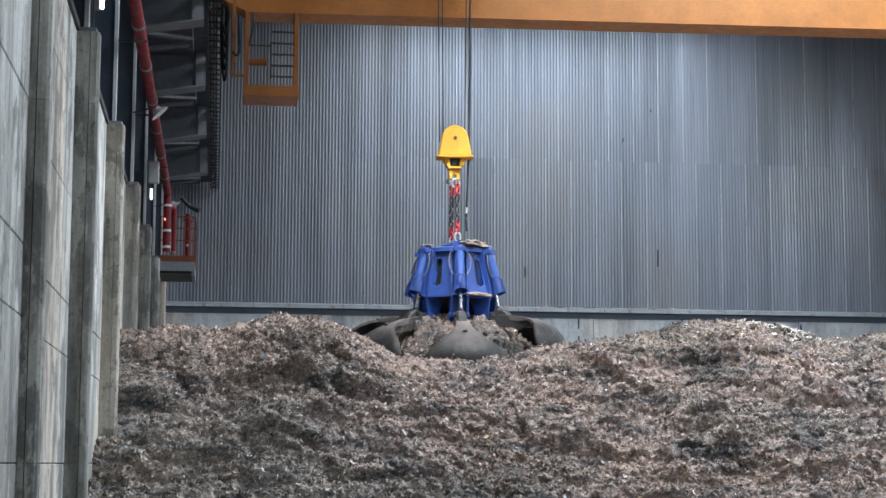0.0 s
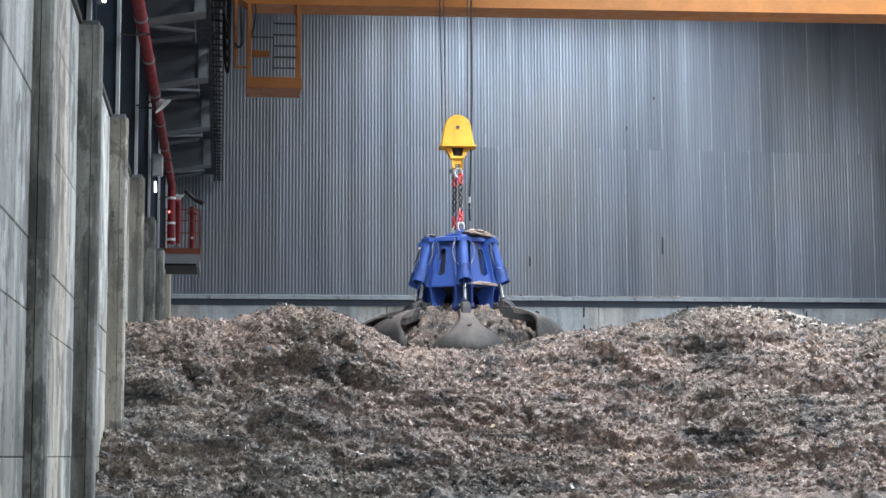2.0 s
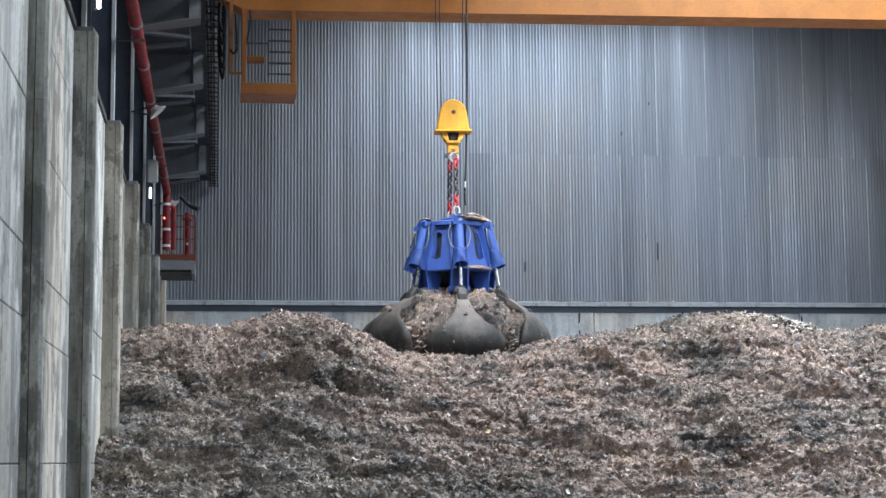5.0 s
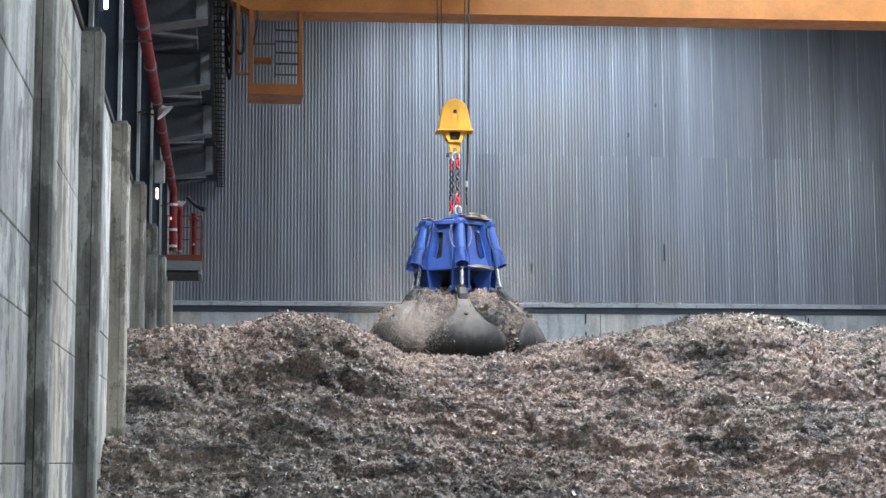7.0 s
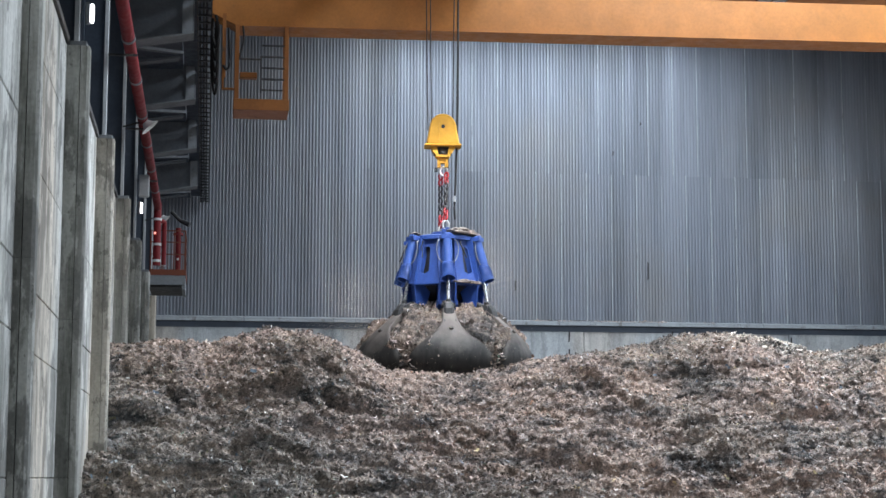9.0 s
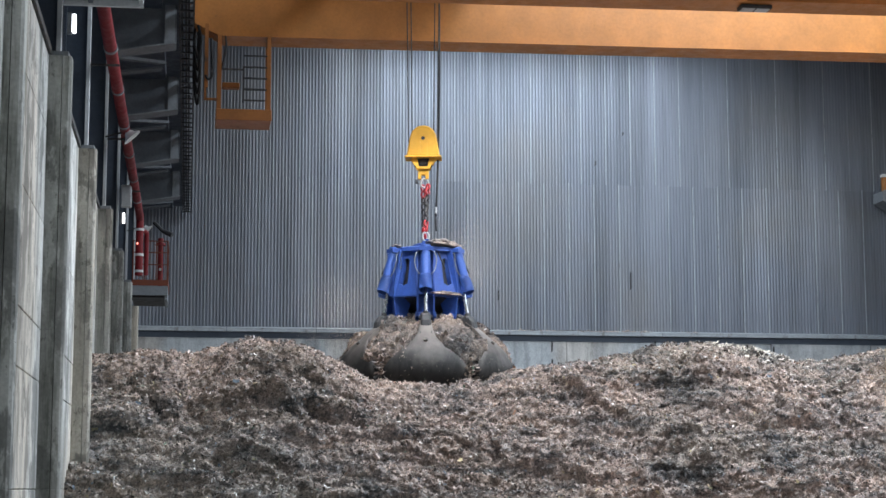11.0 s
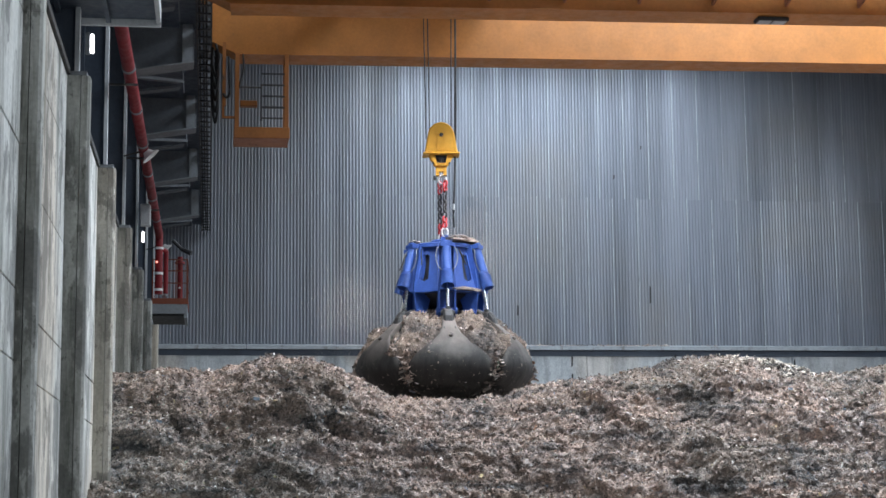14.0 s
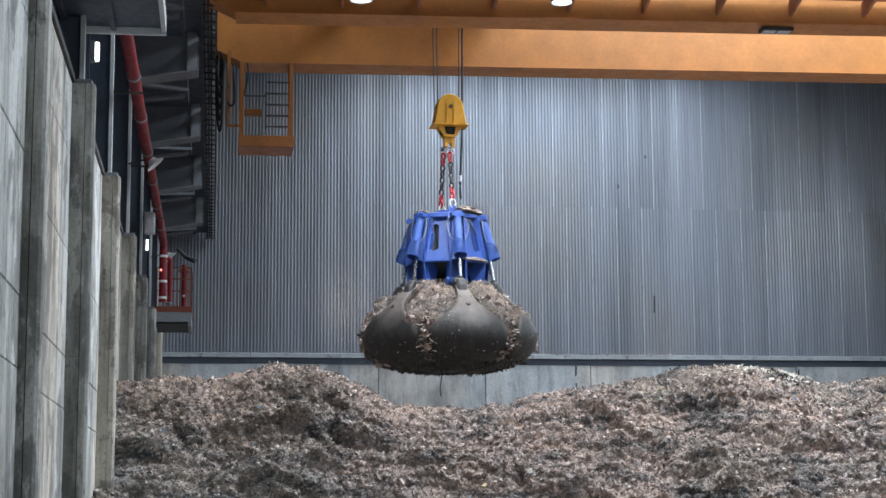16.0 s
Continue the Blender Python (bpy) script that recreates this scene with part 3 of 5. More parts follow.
def red_pipe():
    x, z, r = -1.33, 8.6, 0.1
    p = thing("fire_pipe", "long red painted fire main with grey joint bands", "pipe", at=(x, 10, z))
    bm = bmesh.new()
    tube(bm, (0, -16, 0), (0, 34.2, 0), r, n=20)
    part("pipe_run", bm, RED, p)
    bm = bmesh.new()
    tube(bm, (0, 34.3, 0.1), (0, 34.3, -1.5), r * 0.95, n=20)
    part("riser", bm, RED, p)
    bm = bmesh.new()
    tube(bm, (0.17, 34.6, -0.35), (0.17, 34.6, -1.45), 0.06, n=14)
    tube(bm, (0.0, 34.3, -0.3), (0.17, 34.6, -0.35), 0.06, n=14)
    part("branch_riser", bm, RED, p)
    for z in (-0.35, -1.0, -1.42):
        bm = bmesh.new()
        tube(bm, (0, 34.3, z), (0, 34.3, z + 0.06), r + 0.012, n=20)
        part("riser_band", bm, WHITE, p, "white riser band")
    y = -15.0
    while y < 34:
        bm = bmesh.new()
        tube(bm, (0, y, 0), (0, y + 0.1, 0), r + 0.014, n=20)
        part("joint_band", bm, STEEL_GREY if int(y) % 3 else WHITE, p, "grey joint band")
        y += 2.9
    for k in range(-3, 6):
        bm = bmesh.new()
        yy = FIRST + k * BAY - 10
        if yy > 33.5:
            continue
        box(bm, -0.42, 0.12, yy - 0.02, yy + 0.02, -r - 0.045, -r - 0.012)
        part("pipe_bracket", bm, STEEL_DARK, p, "dark steel pipe bracket")
    # white bell lamps on arms
    for y in (33.2, 45.5):
        lamp = thing("wall_floodlight", "unlit white bell floodlight on a thin arm beside the red pipe", "floodlight", "floodlights along the wall", (-1.2, y, 8.45))
        bm = bmesh.new()
        m = Matrix.Rotation(radians(138), 4, "Y")
        revolve(bm, [(0.03, -0.12), (0.07, -0.11), (0.11, -0.04), (0.19, 0.02), (0.2, 0.03), (0.185, 0.032), (0.1, -0.01), (0.02, -0.03)], 20, m)
        part("reflector", bm, WHITE, lamp)
        bm = bmesh.new()
        tube(bm, (-0.5, 0.0, -0.02), (-0.02, 0, 0.12), 0.018, n=8)
        part("arm", bm, STEEL_DARK, lamp)


def wall_fittings():
    # narrow lit tube fittings on the columns
    for y, z in ((21.75, 7.56), (39.0, 7.75)):
        f = thing("wall_tube_light", "small lit white tube light on a column", "wall light", "tube lights along the wall", (-1.56, y, z))
        bm = bmesh.new()
        box(bm, -0.06, 0.0, -0.05, 0.05, -0.14, 0.14)
        part("housing", bm, STEEL_GREY, f, "", 0.01)
        bm = bmesh.new()
        box(bm, 0.002, 0.05, -0.045, 0.045, -0.12, 0.12)
        part("lens", bm, WALL_GLOW, f, "glowing white lens", 0.012)
    # pale electrical box
    b = thing("junction_box", "pale grey junction box on a column", "electrical box", at=(-1.5, 39.3, 8.3))
    bm = bmesh.new()
    box(bm, -0.12, 0.12, -0.1, 0.1, -0.25, 0.25)
    part("body", bm, STEEL_PALE, b, "", 0.015)
    bm = bmesh.new()
    box(bm, -0.1, 0.1, -0.112, -0.101, -0.22, 0.22)
    part("cover", bm, STEEL_PALE, b, "", 0.004)
    # access platform above the wall
    p = thing("steel_platform", "dark steel access platform with grey channel edges on the wall", "platform", at=(-1.98, 20.4, 7.91))
    bm = bmesh.new()
    box(bm, 0.0, 1.24, 0.03, 1.6, 0.06, 0.1)
    part("deck", bm, STEEL_BLUE, p)
    bm = bmesh.new()
    box(bm, 0, 1.3, 1.602, 1.66, -0.03, 0.24)
    part("edge_channel", bm, STEEL_PALE, p)
    bm = bmesh.new()
    box(bm, 1.242, 1.3, 0.03, 1.6, 0.0, 0.24)
    part("edge_channel", bm, STEEL_PALE, p)
    bm = bmesh.new()
    box(bm, 0, 1.3, -0.03, 0.028, 0.0, 0.24)
    part("edge_channel", bm, STEEL_GREY, p)
    bm = bmesh.new()
    box(bm, 0.0, 0.06, 0.03, 1.6, -0.0, 0.06)
    box(bm, 0.6, 0.66, 0.03, 1.6, 0.0, 0.058)
    part("joist", bm, STEEL_BLUE, p)


def railed_platform():
    p = thing("service_platform", "small service platform with rust-red railing and red fire monitor", "platform", at=(-1.58, 46.6, 6.95))
    bm = bmesh.new()
    box(bm, 0, 0.95, 0, 2.2, 0.12, 0.16)
    part("deck", bm, STEEL_GREY, p)
    bm = bmesh.new()
    box(bm, 0, 0.95, -0.06, -0.002, -0.1, 0.12)
    part("edge_beam", bm, STEEL_GREY, p)
    bm = bmesh.new()
    box(bm, 0.87, 0.95, 0, 2.2, -0.2, 0.118)
    part("edge_beam", bm, STEEL_GREY, p)
    # solid black block stands in for the shade under the deck
    bm = bmesh.new()
    box(bm, 0, 0.86, 0.02, 2.2, -0.16, 0.115)
    part("underside_shade_block", bm, BLACK, p)
    bm = bmesh.new()
    box(bm, 0, 0.97, -0.02, 0.0, 0.165, 0.32)
    box(bm, 0.951, 0.97, 0.002, 2.2, 0.165, 0.32)
    part("toe_board", bm, RAIL_PAINT, p, "rust-red toe board")
    for x, y in ((0.02, 0.02), (0.33, 0.02), (0.64, 0.02), (0.93, 0.02), (0.93, 1.1), (0.93, 2.15)):
        bm = bmesh.new()
        box(bm, x - 0.015, x + 0.015, y - 0.018, y + 0.02, 0.325, 1.38)
        part("post", bm, RAIL_PAINT, p)
    for z in (0.72, 1.05, 1.36):
        bm = bmesh.new()
        box(bm, 0, 0.96, -0.02, 0.015, z, z + 0.026)
        box(bm, 0.915, 0.955, 0.016, 2.2, z, z + 0.026)
        part("rail", bm, RAIL_PAINT, p)
    for i in range(9):
        bm = bmesh.new()
        x = 0.07 + i * 0.1
        box(bm, x, x + 0.012, 0.02, 0.032, 0.325, 1.38)
        part("infill_bar", bm, RAIL_PAINT, p)
    # fire monitor
    f = thing("fire_monitor", "red water cannon with dark barrel on the service platform", "water cannon", at=(-0.85, 47.4, 7.112))
    bm = bmesh.new()
    tube(bm, (0, 0, 0), (0, 0, 1.4), 0.075, n=14)
    tube(bm, (0, 0, 0), (0, 0, 0.05), 0.17, n=14)
    tube(bm, (0, 0, 1.2), (0, 0, 1.26), 0.14, n=14)
    part("riser", bm, RED, f)
    bm = bmesh.new()
    tube(bm, (-0.2, 0, 1.85), (0.05, -0.05, 1.6), 0.05, n=12)
    tube(bm, (0.05, -0.05, 1.6), (0.3, -0.15, 1.48), 0.055, 0.07, n=12)
    part("barrel", bm, STEEL_DARK, f, "dark steel barrel")
    bm = bmesh.new()
    box(bm, -0.03, 0.03, -0.12, -0.102, 0.5, 0.56)
    part("indicator", bm, WHITE, f)
    c = thing("control_cabinet", "small pale control cabinet on the service platform", "cabinet", at=(-1.3, 47.6, 7.112))
    bm = bmesh.new()
    box(bm, -0.1, 0.1, -0.1, 0.1, 0.35, 0.85)
    part("body", bm, STEEL_PALE, c, "", 0.012)
    bm = bmesh.new()
    box(bm, -0.03, 0.03, -0.03, 0.03, 0, 0.349)
    part("stand", bm, STEEL_GREY, c)
    s = thing("signal_lamp", "small red signal light on the red riser", "signal light", at=(-1.38, 44.1, 7.9))
    bm = bmesh.new()
    revolve(bm, [(0.004, 0.035), (0.02, 0.025), (0.027, 0), (0.024, -0.025), (0.004, -0.03)], 10)
    part("lens", bm, RED_GLOW, s)


# ---------------------------------------------------------------- crane
SKEW = Matrix.Translation((4.5, 32.6, 0)) @ Matrix.Rotation(radians(-2.3), 4, "Z") @ Matrix.Translation((-4.5, -32.6, 0))


def crane():
    c = tagged(new("bridge_crane"), "orange double-girder bridge crane spanning the hall", "bridge crane")
    c.matrix_world = SKEW
    # far girder: box with a raised, chamfered end
    bm = bmesh.new()
    prism(bm, [(-0.1, 10.95), (0.4, 10.7), (RIGHT - 1.2, 10.7), (RIGHT - 0.6, 10.95), (RIGHT - 0.6, 11.95), (-0.1, 11.95)], 33.72, 34.32)
    part("far_girder", bm, ORANGE, c, "", 0.008)
    bm = bmesh.new()
    box(bm, 0.38, RIGHT - 1.2, 33.64, 34.42, 10.672, 10.698)
    part("far_bottom_flange", bm, ORANGE, c)
    bm = bmesh.new()
    prism(bm, [(-0.1, 10.95), (0.4, 10.7), (RIGHT - 1.2, 10.7), (RIGHT - 0.6, 10.95), (RIGHT - 0.6, 11.95), (-0.1, 11.95)], 30.2, 30.8)
    part("near_girder", bm, ORANGE, c, "", 0.008)
    bm = bmesh.new()
    box(bm, 0.38, RIGHT - 1.2, 30.12, 30.88, 10.672, 10.698)
    part("near_bottom_flange", bm, ORANGE, c)
    # end carriage on the runway
    bm = bmesh.new()
    box(bm, -0.62, -0.28, 29.2, 35.3, 12.18, 12.62)
    box(bm, -0.6, 0.1, 30.2, 30.8, 11.951, 12.6)
    box(bm, -0.6, 0.1, 33.72, 34.32, 11.951, 12.6)
    part("end_carriage", bm, ORANGE, c, "", 0.01)
    bm = bmesh.new()
    for y in (29.6, 34.9):
        tube(bm, (-0.52, y, 12.33), (-0.38, y, 12.33), 0.2, n=20)
    part("wheel", bm, STEEL_DARK, c)
    # walkway on the near girder with brackets
    bm = bmesh.new()
    box(bm, 0.3, RIGHT - 1, 28.85, 30.1, 11.12, 11.16)
    part("walkway_deck", bm, ORANGE_SHADED, c, "orange walkway deck darkened for its shaded underside")
    bm = bmesh.new()
    box(bm, 0.3, RIGHT - 1, 28.8, 28.849, 11.0, 11.35)
    part("walkway_edge", bm, ORANGE_SHADED, c)
    x = 0.9
    while x < RIGHT - 1.2:
        bm = bmesh.new()
        prism(bm, [(30.19, 10.82), (30.19, 11.118), (28.9, 11.118), (28.9, 11.05)], x, x + 0.05, Matrix(((0, 1, 0, 0), (1, 0, 0, 0), (0, 0, 1, 0), (0, 0, 0, 1))))
        part("walkway_bracket", bm, ORANGE_SHADED, c)
        x += 1.39
    # trolley
    t = thing("hoist_trolley", "orange hoist trolley on top of the crane girders", "hoist trolley", at=(4.5, 32.35, 11.96))
    t.matrix_world = SKEW @ Matrix.Translation((4.5, 32.35, 11.96))
    bm = bmesh.new()
    for y in (-2.0, 1.7):
        box(bm, -1.5, 1.5, y, y + 0.3, 0.16, 0.5)
    for x in (-1.4, 1.15):
        box(bm, x, x + 0.25, -1.699, 1.699, 0.2, 0.48)
    part("frame", bm, ORANGE_SHADED, t, "", 0.008)
    bm = bmesh.new()
    tube(bm, (-1.14, 0.2, 0.34), (0.45, 0.2, 0.34), 0.2, n=24)
    part("rope_drum", bm, STEEL_DARK, t)
    bm = bmesh.new()
    box(bm, 0.5, 1.14, -0.3, 0.6, 0.21, 0.47)
    part("motor_house", bm, ORANGE, t, "", 0.02)
    bm = bmesh.new()
    for x in (-1.2, 1.2):
        for y in (-1.85, 1.85):
            tube(bm, (x, y - 0.05, 0.165), (x, y + 0.05, 0.165), 0.16, n=18)
    part("wheel", bm, STEEL_DARK, t)


def crane_lamp(x, y, z, watts):
    f = thing("crane_floodlight", "lit floodlight under the crane walkway", "floodlight", "floodlights on the crane", (x, y, z))
    bm = bmesh.new()
    revolve(bm, [(0.04, 0.16), (0.14, 0.14), (0.2, 0.02), (0.21, -0.02), (0.19, -0.02), (0.17, 0.02), (0.04, 0.05)], 20)
    part("housing", bm, STEEL_GREY, f)
    bm = bmesh.new()
    tube(bm, (0, 0, 0.15), (0, 0, 11.118 - z), 0.03, n=8)
    part("stem", bm, STEEL_DARK, f)
    bm = bmesh.new()
    revolve(bm, [(0.002, -0.012), (0.165, 0.0), (0.165, 0.015), (0.002, 0.016)], 20)
    part("lens", bm, LAMP_GLOW, f, "glowing white lens")
    spot("crane_flood_lamp", look((x, y, z - 0.06), (x, y + 0.6, 0)), watts, 130, (0.88, 0.94, 1.0))


def crane_fittings():
    # the last two are unseen lamps, added to light the heap's right side
    for x, z, watts in ((2.5, 10.74, 1350), (6.13, 10.82, 2000), (13.4, 10.8, 2300), (17.0, 10.8, 2300)):
        crane_lamp(x, 29.5, z, watts)
    b = thing("underside_lamp_box", "grey rectangular lamp box under the near crane girder", "lamp", at=(10.35, 30.2, 10.66))
    bm = bmesh.new()
    box(bm, -0.3, 0.3, -0.14, 0.14, -0.07, 0.0)
    part("frame", bm, STEEL_DARK, b, "", 0.01)
    for x in (-0.14, 0.14):
        bm = bmesh.new()
        box(bm, x - 0.12, x + 0.12, -0.11, 0.11, -0.082, -0.071)
        part("diffuser", bm, STEEL_PALE, b)
    # maintenance cage under the far girder
    cage = thing("maintenance_cage", "orange maintenance cage hung below the crane girder", "cage", at=(0.435, 33.7, 8.94))
    bm = bmesh.new()
    box(bm, 0, 1.06, 0, 0.85, 0.0, 0.04)
    part("floor_plate", bm, ORANGE_SHADED, cage)
    bm = bmesh.new()
    box(bm, -0.02, 1.08, -0.03, -0.001, 0.0, 0.22)
    box(bm, -0.02, 1.08, 0.851, 0.88, 0.0, 0.22)
    box(bm, -0.02, -0.0, 0, 0.85, 0.041, 0.22)
    box(bm, 1.06, 1.08, 0, 0.85, 0.041, 0.22)
    part("kick_panel", bm, CAGE_PAINT, cage, "", 0.004)
    for x in (0.0, 0.98):
        for y in (0.0, 0.77):
            bm = bmesh.new()
            box(bm, x, x + 0.08, y, y + 0.08, 0.221, 1.73)
            part("corner_post", bm, CAGE_PAINT, cage)
    for z in (0.62, 0.85, 1.08, 1.31):
        for y in (0.02, 0.8):
            bm = bmesh.new()
            box(bm, 0.52, 0.98, y, y + 0.03, z - y * 0.05, z - y * 0.05 + 0.03)
            part("guard_bar", bm, STEEL_DARK, cage, "dark guard bar")
    bm = bmesh.new()
    box(bm, 0.5, 0.53, 0.01, 0.04, 0.361, 1.1)
    box(bm, 0.09, 0.5, 0.012, 0.038, 1.02, 1.05)
    part("gate_frame", bm, STEEL_DARK, cage)
    bm = bmesh.new()
    box(bm, 0.1, 0.45, 0.4, 0.6, 0.75, 0.86)
    part("control_box", bm, CAGE_PAINT, cage, "orange control box", 0.01)
    for x in (0.0, 0.981):
        bm = bmesh.new()
        box(bm, x, x + 0.079, 0.081, 0.769, 1.68, 1.73)
        part("hanger", bm, CAGE_PAINT, cage)
    h = thing("cage_side_frame", "orange side frame with a cable loop beside the cage", "bracket", at=(0.18, 33.75, 9.1))
    bm = bmesh.new()
    box(bm, 0, 0.07, 0, 0.07, 0.5, 1.8)
    box(bm, 0.0, 0.26, 0.002, 0.068, 0.25, 0.29)
    box(bm, 0.0, 0.04, 0.002, 0.068, 0.29, 0.499)
    part("upright", bm, CAGE_PAINT, h)
    pipe_curve("cable_loop", [(0.12, -0.03, 1.5), (0.14, -0.03, 1.1), (0.15, -0.03, 0.75), (0.08, -0.03, 0.66), (0.02, -0.03, 0.74)], 0.025, BLACK, h, "black cable loop")
    pipe_curve("cable_loop", [(0.4, -0.03, 1.55), (0.42, -0.04, 1.3), (0.36, -0.04, 1.0), (0.33, -0.03, 0.85)], 0.02, BLACK, h, "black cable loop")
    # festoon loops by the runway
    for i in range(5):
        f = thing("festoon_loop", "black looped trailing cable beside the runway", "cable", "festoon cables by the runway", (0.0, 33.9 + i * 0.5, 10.6))
        z = -0.25 * i
        pipe_curve("cable", [(0.04, 0, 0.3), (0.1, 0, 0.0 + z * 0.4), (0.05, 0.1, -0.35 + z * 0.5), (-0.03, 0.2, 0.0 + z * 0.3), (-0.02, 0.3, 0.3)], 0.03, BLACK, f)


def far_right_bracket():
    b = thing("end_stop_bracket", "grey steel bracket with orange and white marker on the wall", "bracket", at=(24.05, 57.0, 11.75))
    bm = bmesh.new()
    prism(bm, [(0, 0.0), (0.6, -0.35), (2.2, -0.35), (2.2, 0.6), (0.6, 0.6), (0, 0.35)], 0, 0.9)
    part("body", bm, STEEL_GREY, b, "", 0.01)
    bm = bmesh.new()
    box(bm, 0.08, 0.32, 0.1, 0.3, 0.36, 0.86)
    part("marker", bm, ORANGE, b, "orange marker", 0.02)
    bm = bmesh.new()
    box(bm, 0.05, 0.35, 0.09, 0.31, 0.861, 0.97)
    part("marker_cap", bm, WHITE, b, "white cap")


# ---------------------------------------------------------------- waste pile
CREST = [(-2.4, 4.02), (-1.37, 4.08), (-0.78, 4.15), (0.02, 4.10), (0.62, 4.27), (1.12, 4.36), (1.73, 4.31), (2.24, 4.16), (2.75, 3.9), (3.26, 3.62), (3.87, 3.56), (4.6, 3.55), (5.33, 3.63),
         (5.85, 3.84), (6.59, 3.92), (7.22, 3.99), (7.76, 4.10), (8.41, 4.29), (9.05, 4.37), (9.6, 4.42), (10.03, 4.31), (10.68, 4.20), (11.11, 4.06), (11.66, 4.02), (12.1, 4.13), (12.9, 4.22), (16, 4.3), (26, 4.0)]
FALL = [(0, 0.0), (14.5, 0.0), (17, 0.35), (22, 0.9), (25.2, 1.3), (26.6, 1.75), (28, 2.45), (29.6, 3.25), (30.6, 3.72), (31.0, 3.8), (31.6, 3.55), (32.4, 3.0), (34.2, 2.9), (37, 3.1), (42, 3.1), (58, 3.0)]
# slumped ledges: x, y, half-length, slant, height, depth behind the steep front
LEDGES = [(1.3, 28.7, 1.25, -0.25, 0.36, 1.1), (2.35, 29.6, 0.5, -0.2, 0.15, 0.5), (6.95, 29.55, 0.55, -1.3, 0.26, 0.7), (8.15, 28.0, 0.5, -0.2, 0.2, 0.6), (3.7, 28.05, 1.2, 0.05, 0.15, 0.8), (1.1, 27.1, 0.8, -0.3, 0.24, 0.8),
          (5.9, 27.25, 0.9, -0.25, 0.18, 0.8), (4.9, 28.85, 0.9, 0.1, 0.14, 0.6), (-0.9, 28.4, 0.7, -0.35, 0.2, 0.8), (10.4, 28.7, 1.1, 0.1, 0.17, 0.8), (9.2, 29.7, 0.9, -0.1, 0.16, 0.6), (-0.3, 26.4, 0.9, 0.15, 0.2, 0.8),
          (3.0, 26.5, 1.1, -0.1, 0.15, 0.8), (7.6, 26.6, 1.2, 0.1, 0.15, 0.8), (10.6, 27.2, 1.0, -0.15, 0.17, 0.8), (-0.6, 30.2, 0.7, 0.1, 0.16, 0.6)]


def perlin(x, y, seed):
    """Smooth noise over arrays, about -0.7 to 0.7."""
    xi, yi = np.floor(x).astype(np.int64), np.floor(y).astype(np.int64)
    xf, yf = x - xi, y - yi
    u, v = xf * xf * xf * (xf * (xf * 6 - 15) + 10), yf * yf * yf * (yf * (yf * 6 - 15) + 10)

    def corner(i, j):
        h = ((xi + i) * 374761393 + (yi + j) * 668265263 + seed * 974711) & 0x7fffffff
        h = ((h ^ (h >> 13)) * 1274126177) & 0x7fffffff
        a = ((h ^ (h >> 16)) & 1023) * (2 * math.pi / 1024)
        return np.cos(a) * (xf - i) + np.sin(a) * (yf - j)

    low = corner(0, 0) * (1 - u) + corner(1, 0) * u
    return low * (1 - v) + (corner(0, 1) * (1 - u) + corner(1, 1) * u) * v


def billow(x, y, seed):
    """Rounded lumps with sharp creases between them, about zero on average."""
    return 2.2 * np.abs(perlin(x, y, seed)) - 0.5


def heap(x, y):
    """Height of the heap and how far its surface bulges forwards, over arrays."""
    base = np.interp(y, [p[0] for p in FALL], [p[1] for p in FALL])
    top = np.interp(x, [p[0] for p in CREST], [p[1] for p in CREST])
    z = base * (1 + (top / 3.8 - 1) * np.clip((y - 26.5) / 3.5, 0, 1))
    rim = np.clip((y - 29.9) / 0.9, 0, 1)
    k = np.clip((y - 14.5) / 3, 0, 1)
    body = k * (1 - 0.8 * rim)
    wx, wy = 0.55 * perlin(x * 0.8, y * 0.9, 1), 0.45 * perlin(x * 0.9, y * 0.8, 2)
    bulge = 0.26 * perlin(x * 0.33 + wx * 0.3, y * 0.5, 3) + 0.19 * billow(x * 0.5 + wx, y * 0.85 + wy, 4)
    for lx, ly, half, slant, h, deep in LEDGES:
        u = (y - ly - slant * (x - lx) - 0.7 * wy) / deep
        bulge = bulge + h * np.exp(-((x - lx) / half) ** 2) * np.where(u > 0, np.exp(-1.6 * u), np.exp(-(u / 0.13) ** 2))
    lump = 0.12 * billow(x * 1.15 + wx * 2, y * 2.5 + wy * 2, 5) + 0.075 * billow(x * 2.8 + wx * 3, y * 5.0 + wy * 3, 6)
    fine = 0.05 * billow(x * 7.0 + wx * 4, y * 10.0, 7) + 0.024 * perlin(x * 19, y * 19, 8)
    z = z + body * bulge + k * (1 - 0.45 * rim) * lump + k * fine + 0.03 * rim
    push = body * (0.8 * bulge + 0.9 * lump) + k * 0.6 * fine
    # crumbled faces of the steep fronts
    push = push + body * (0.07 * billow(x * 5.0, z * 7.0, 9) + 0.05 * billow(x * 11.0, z * 14.0, 10))
    return np.maximum(z, -0.05), push


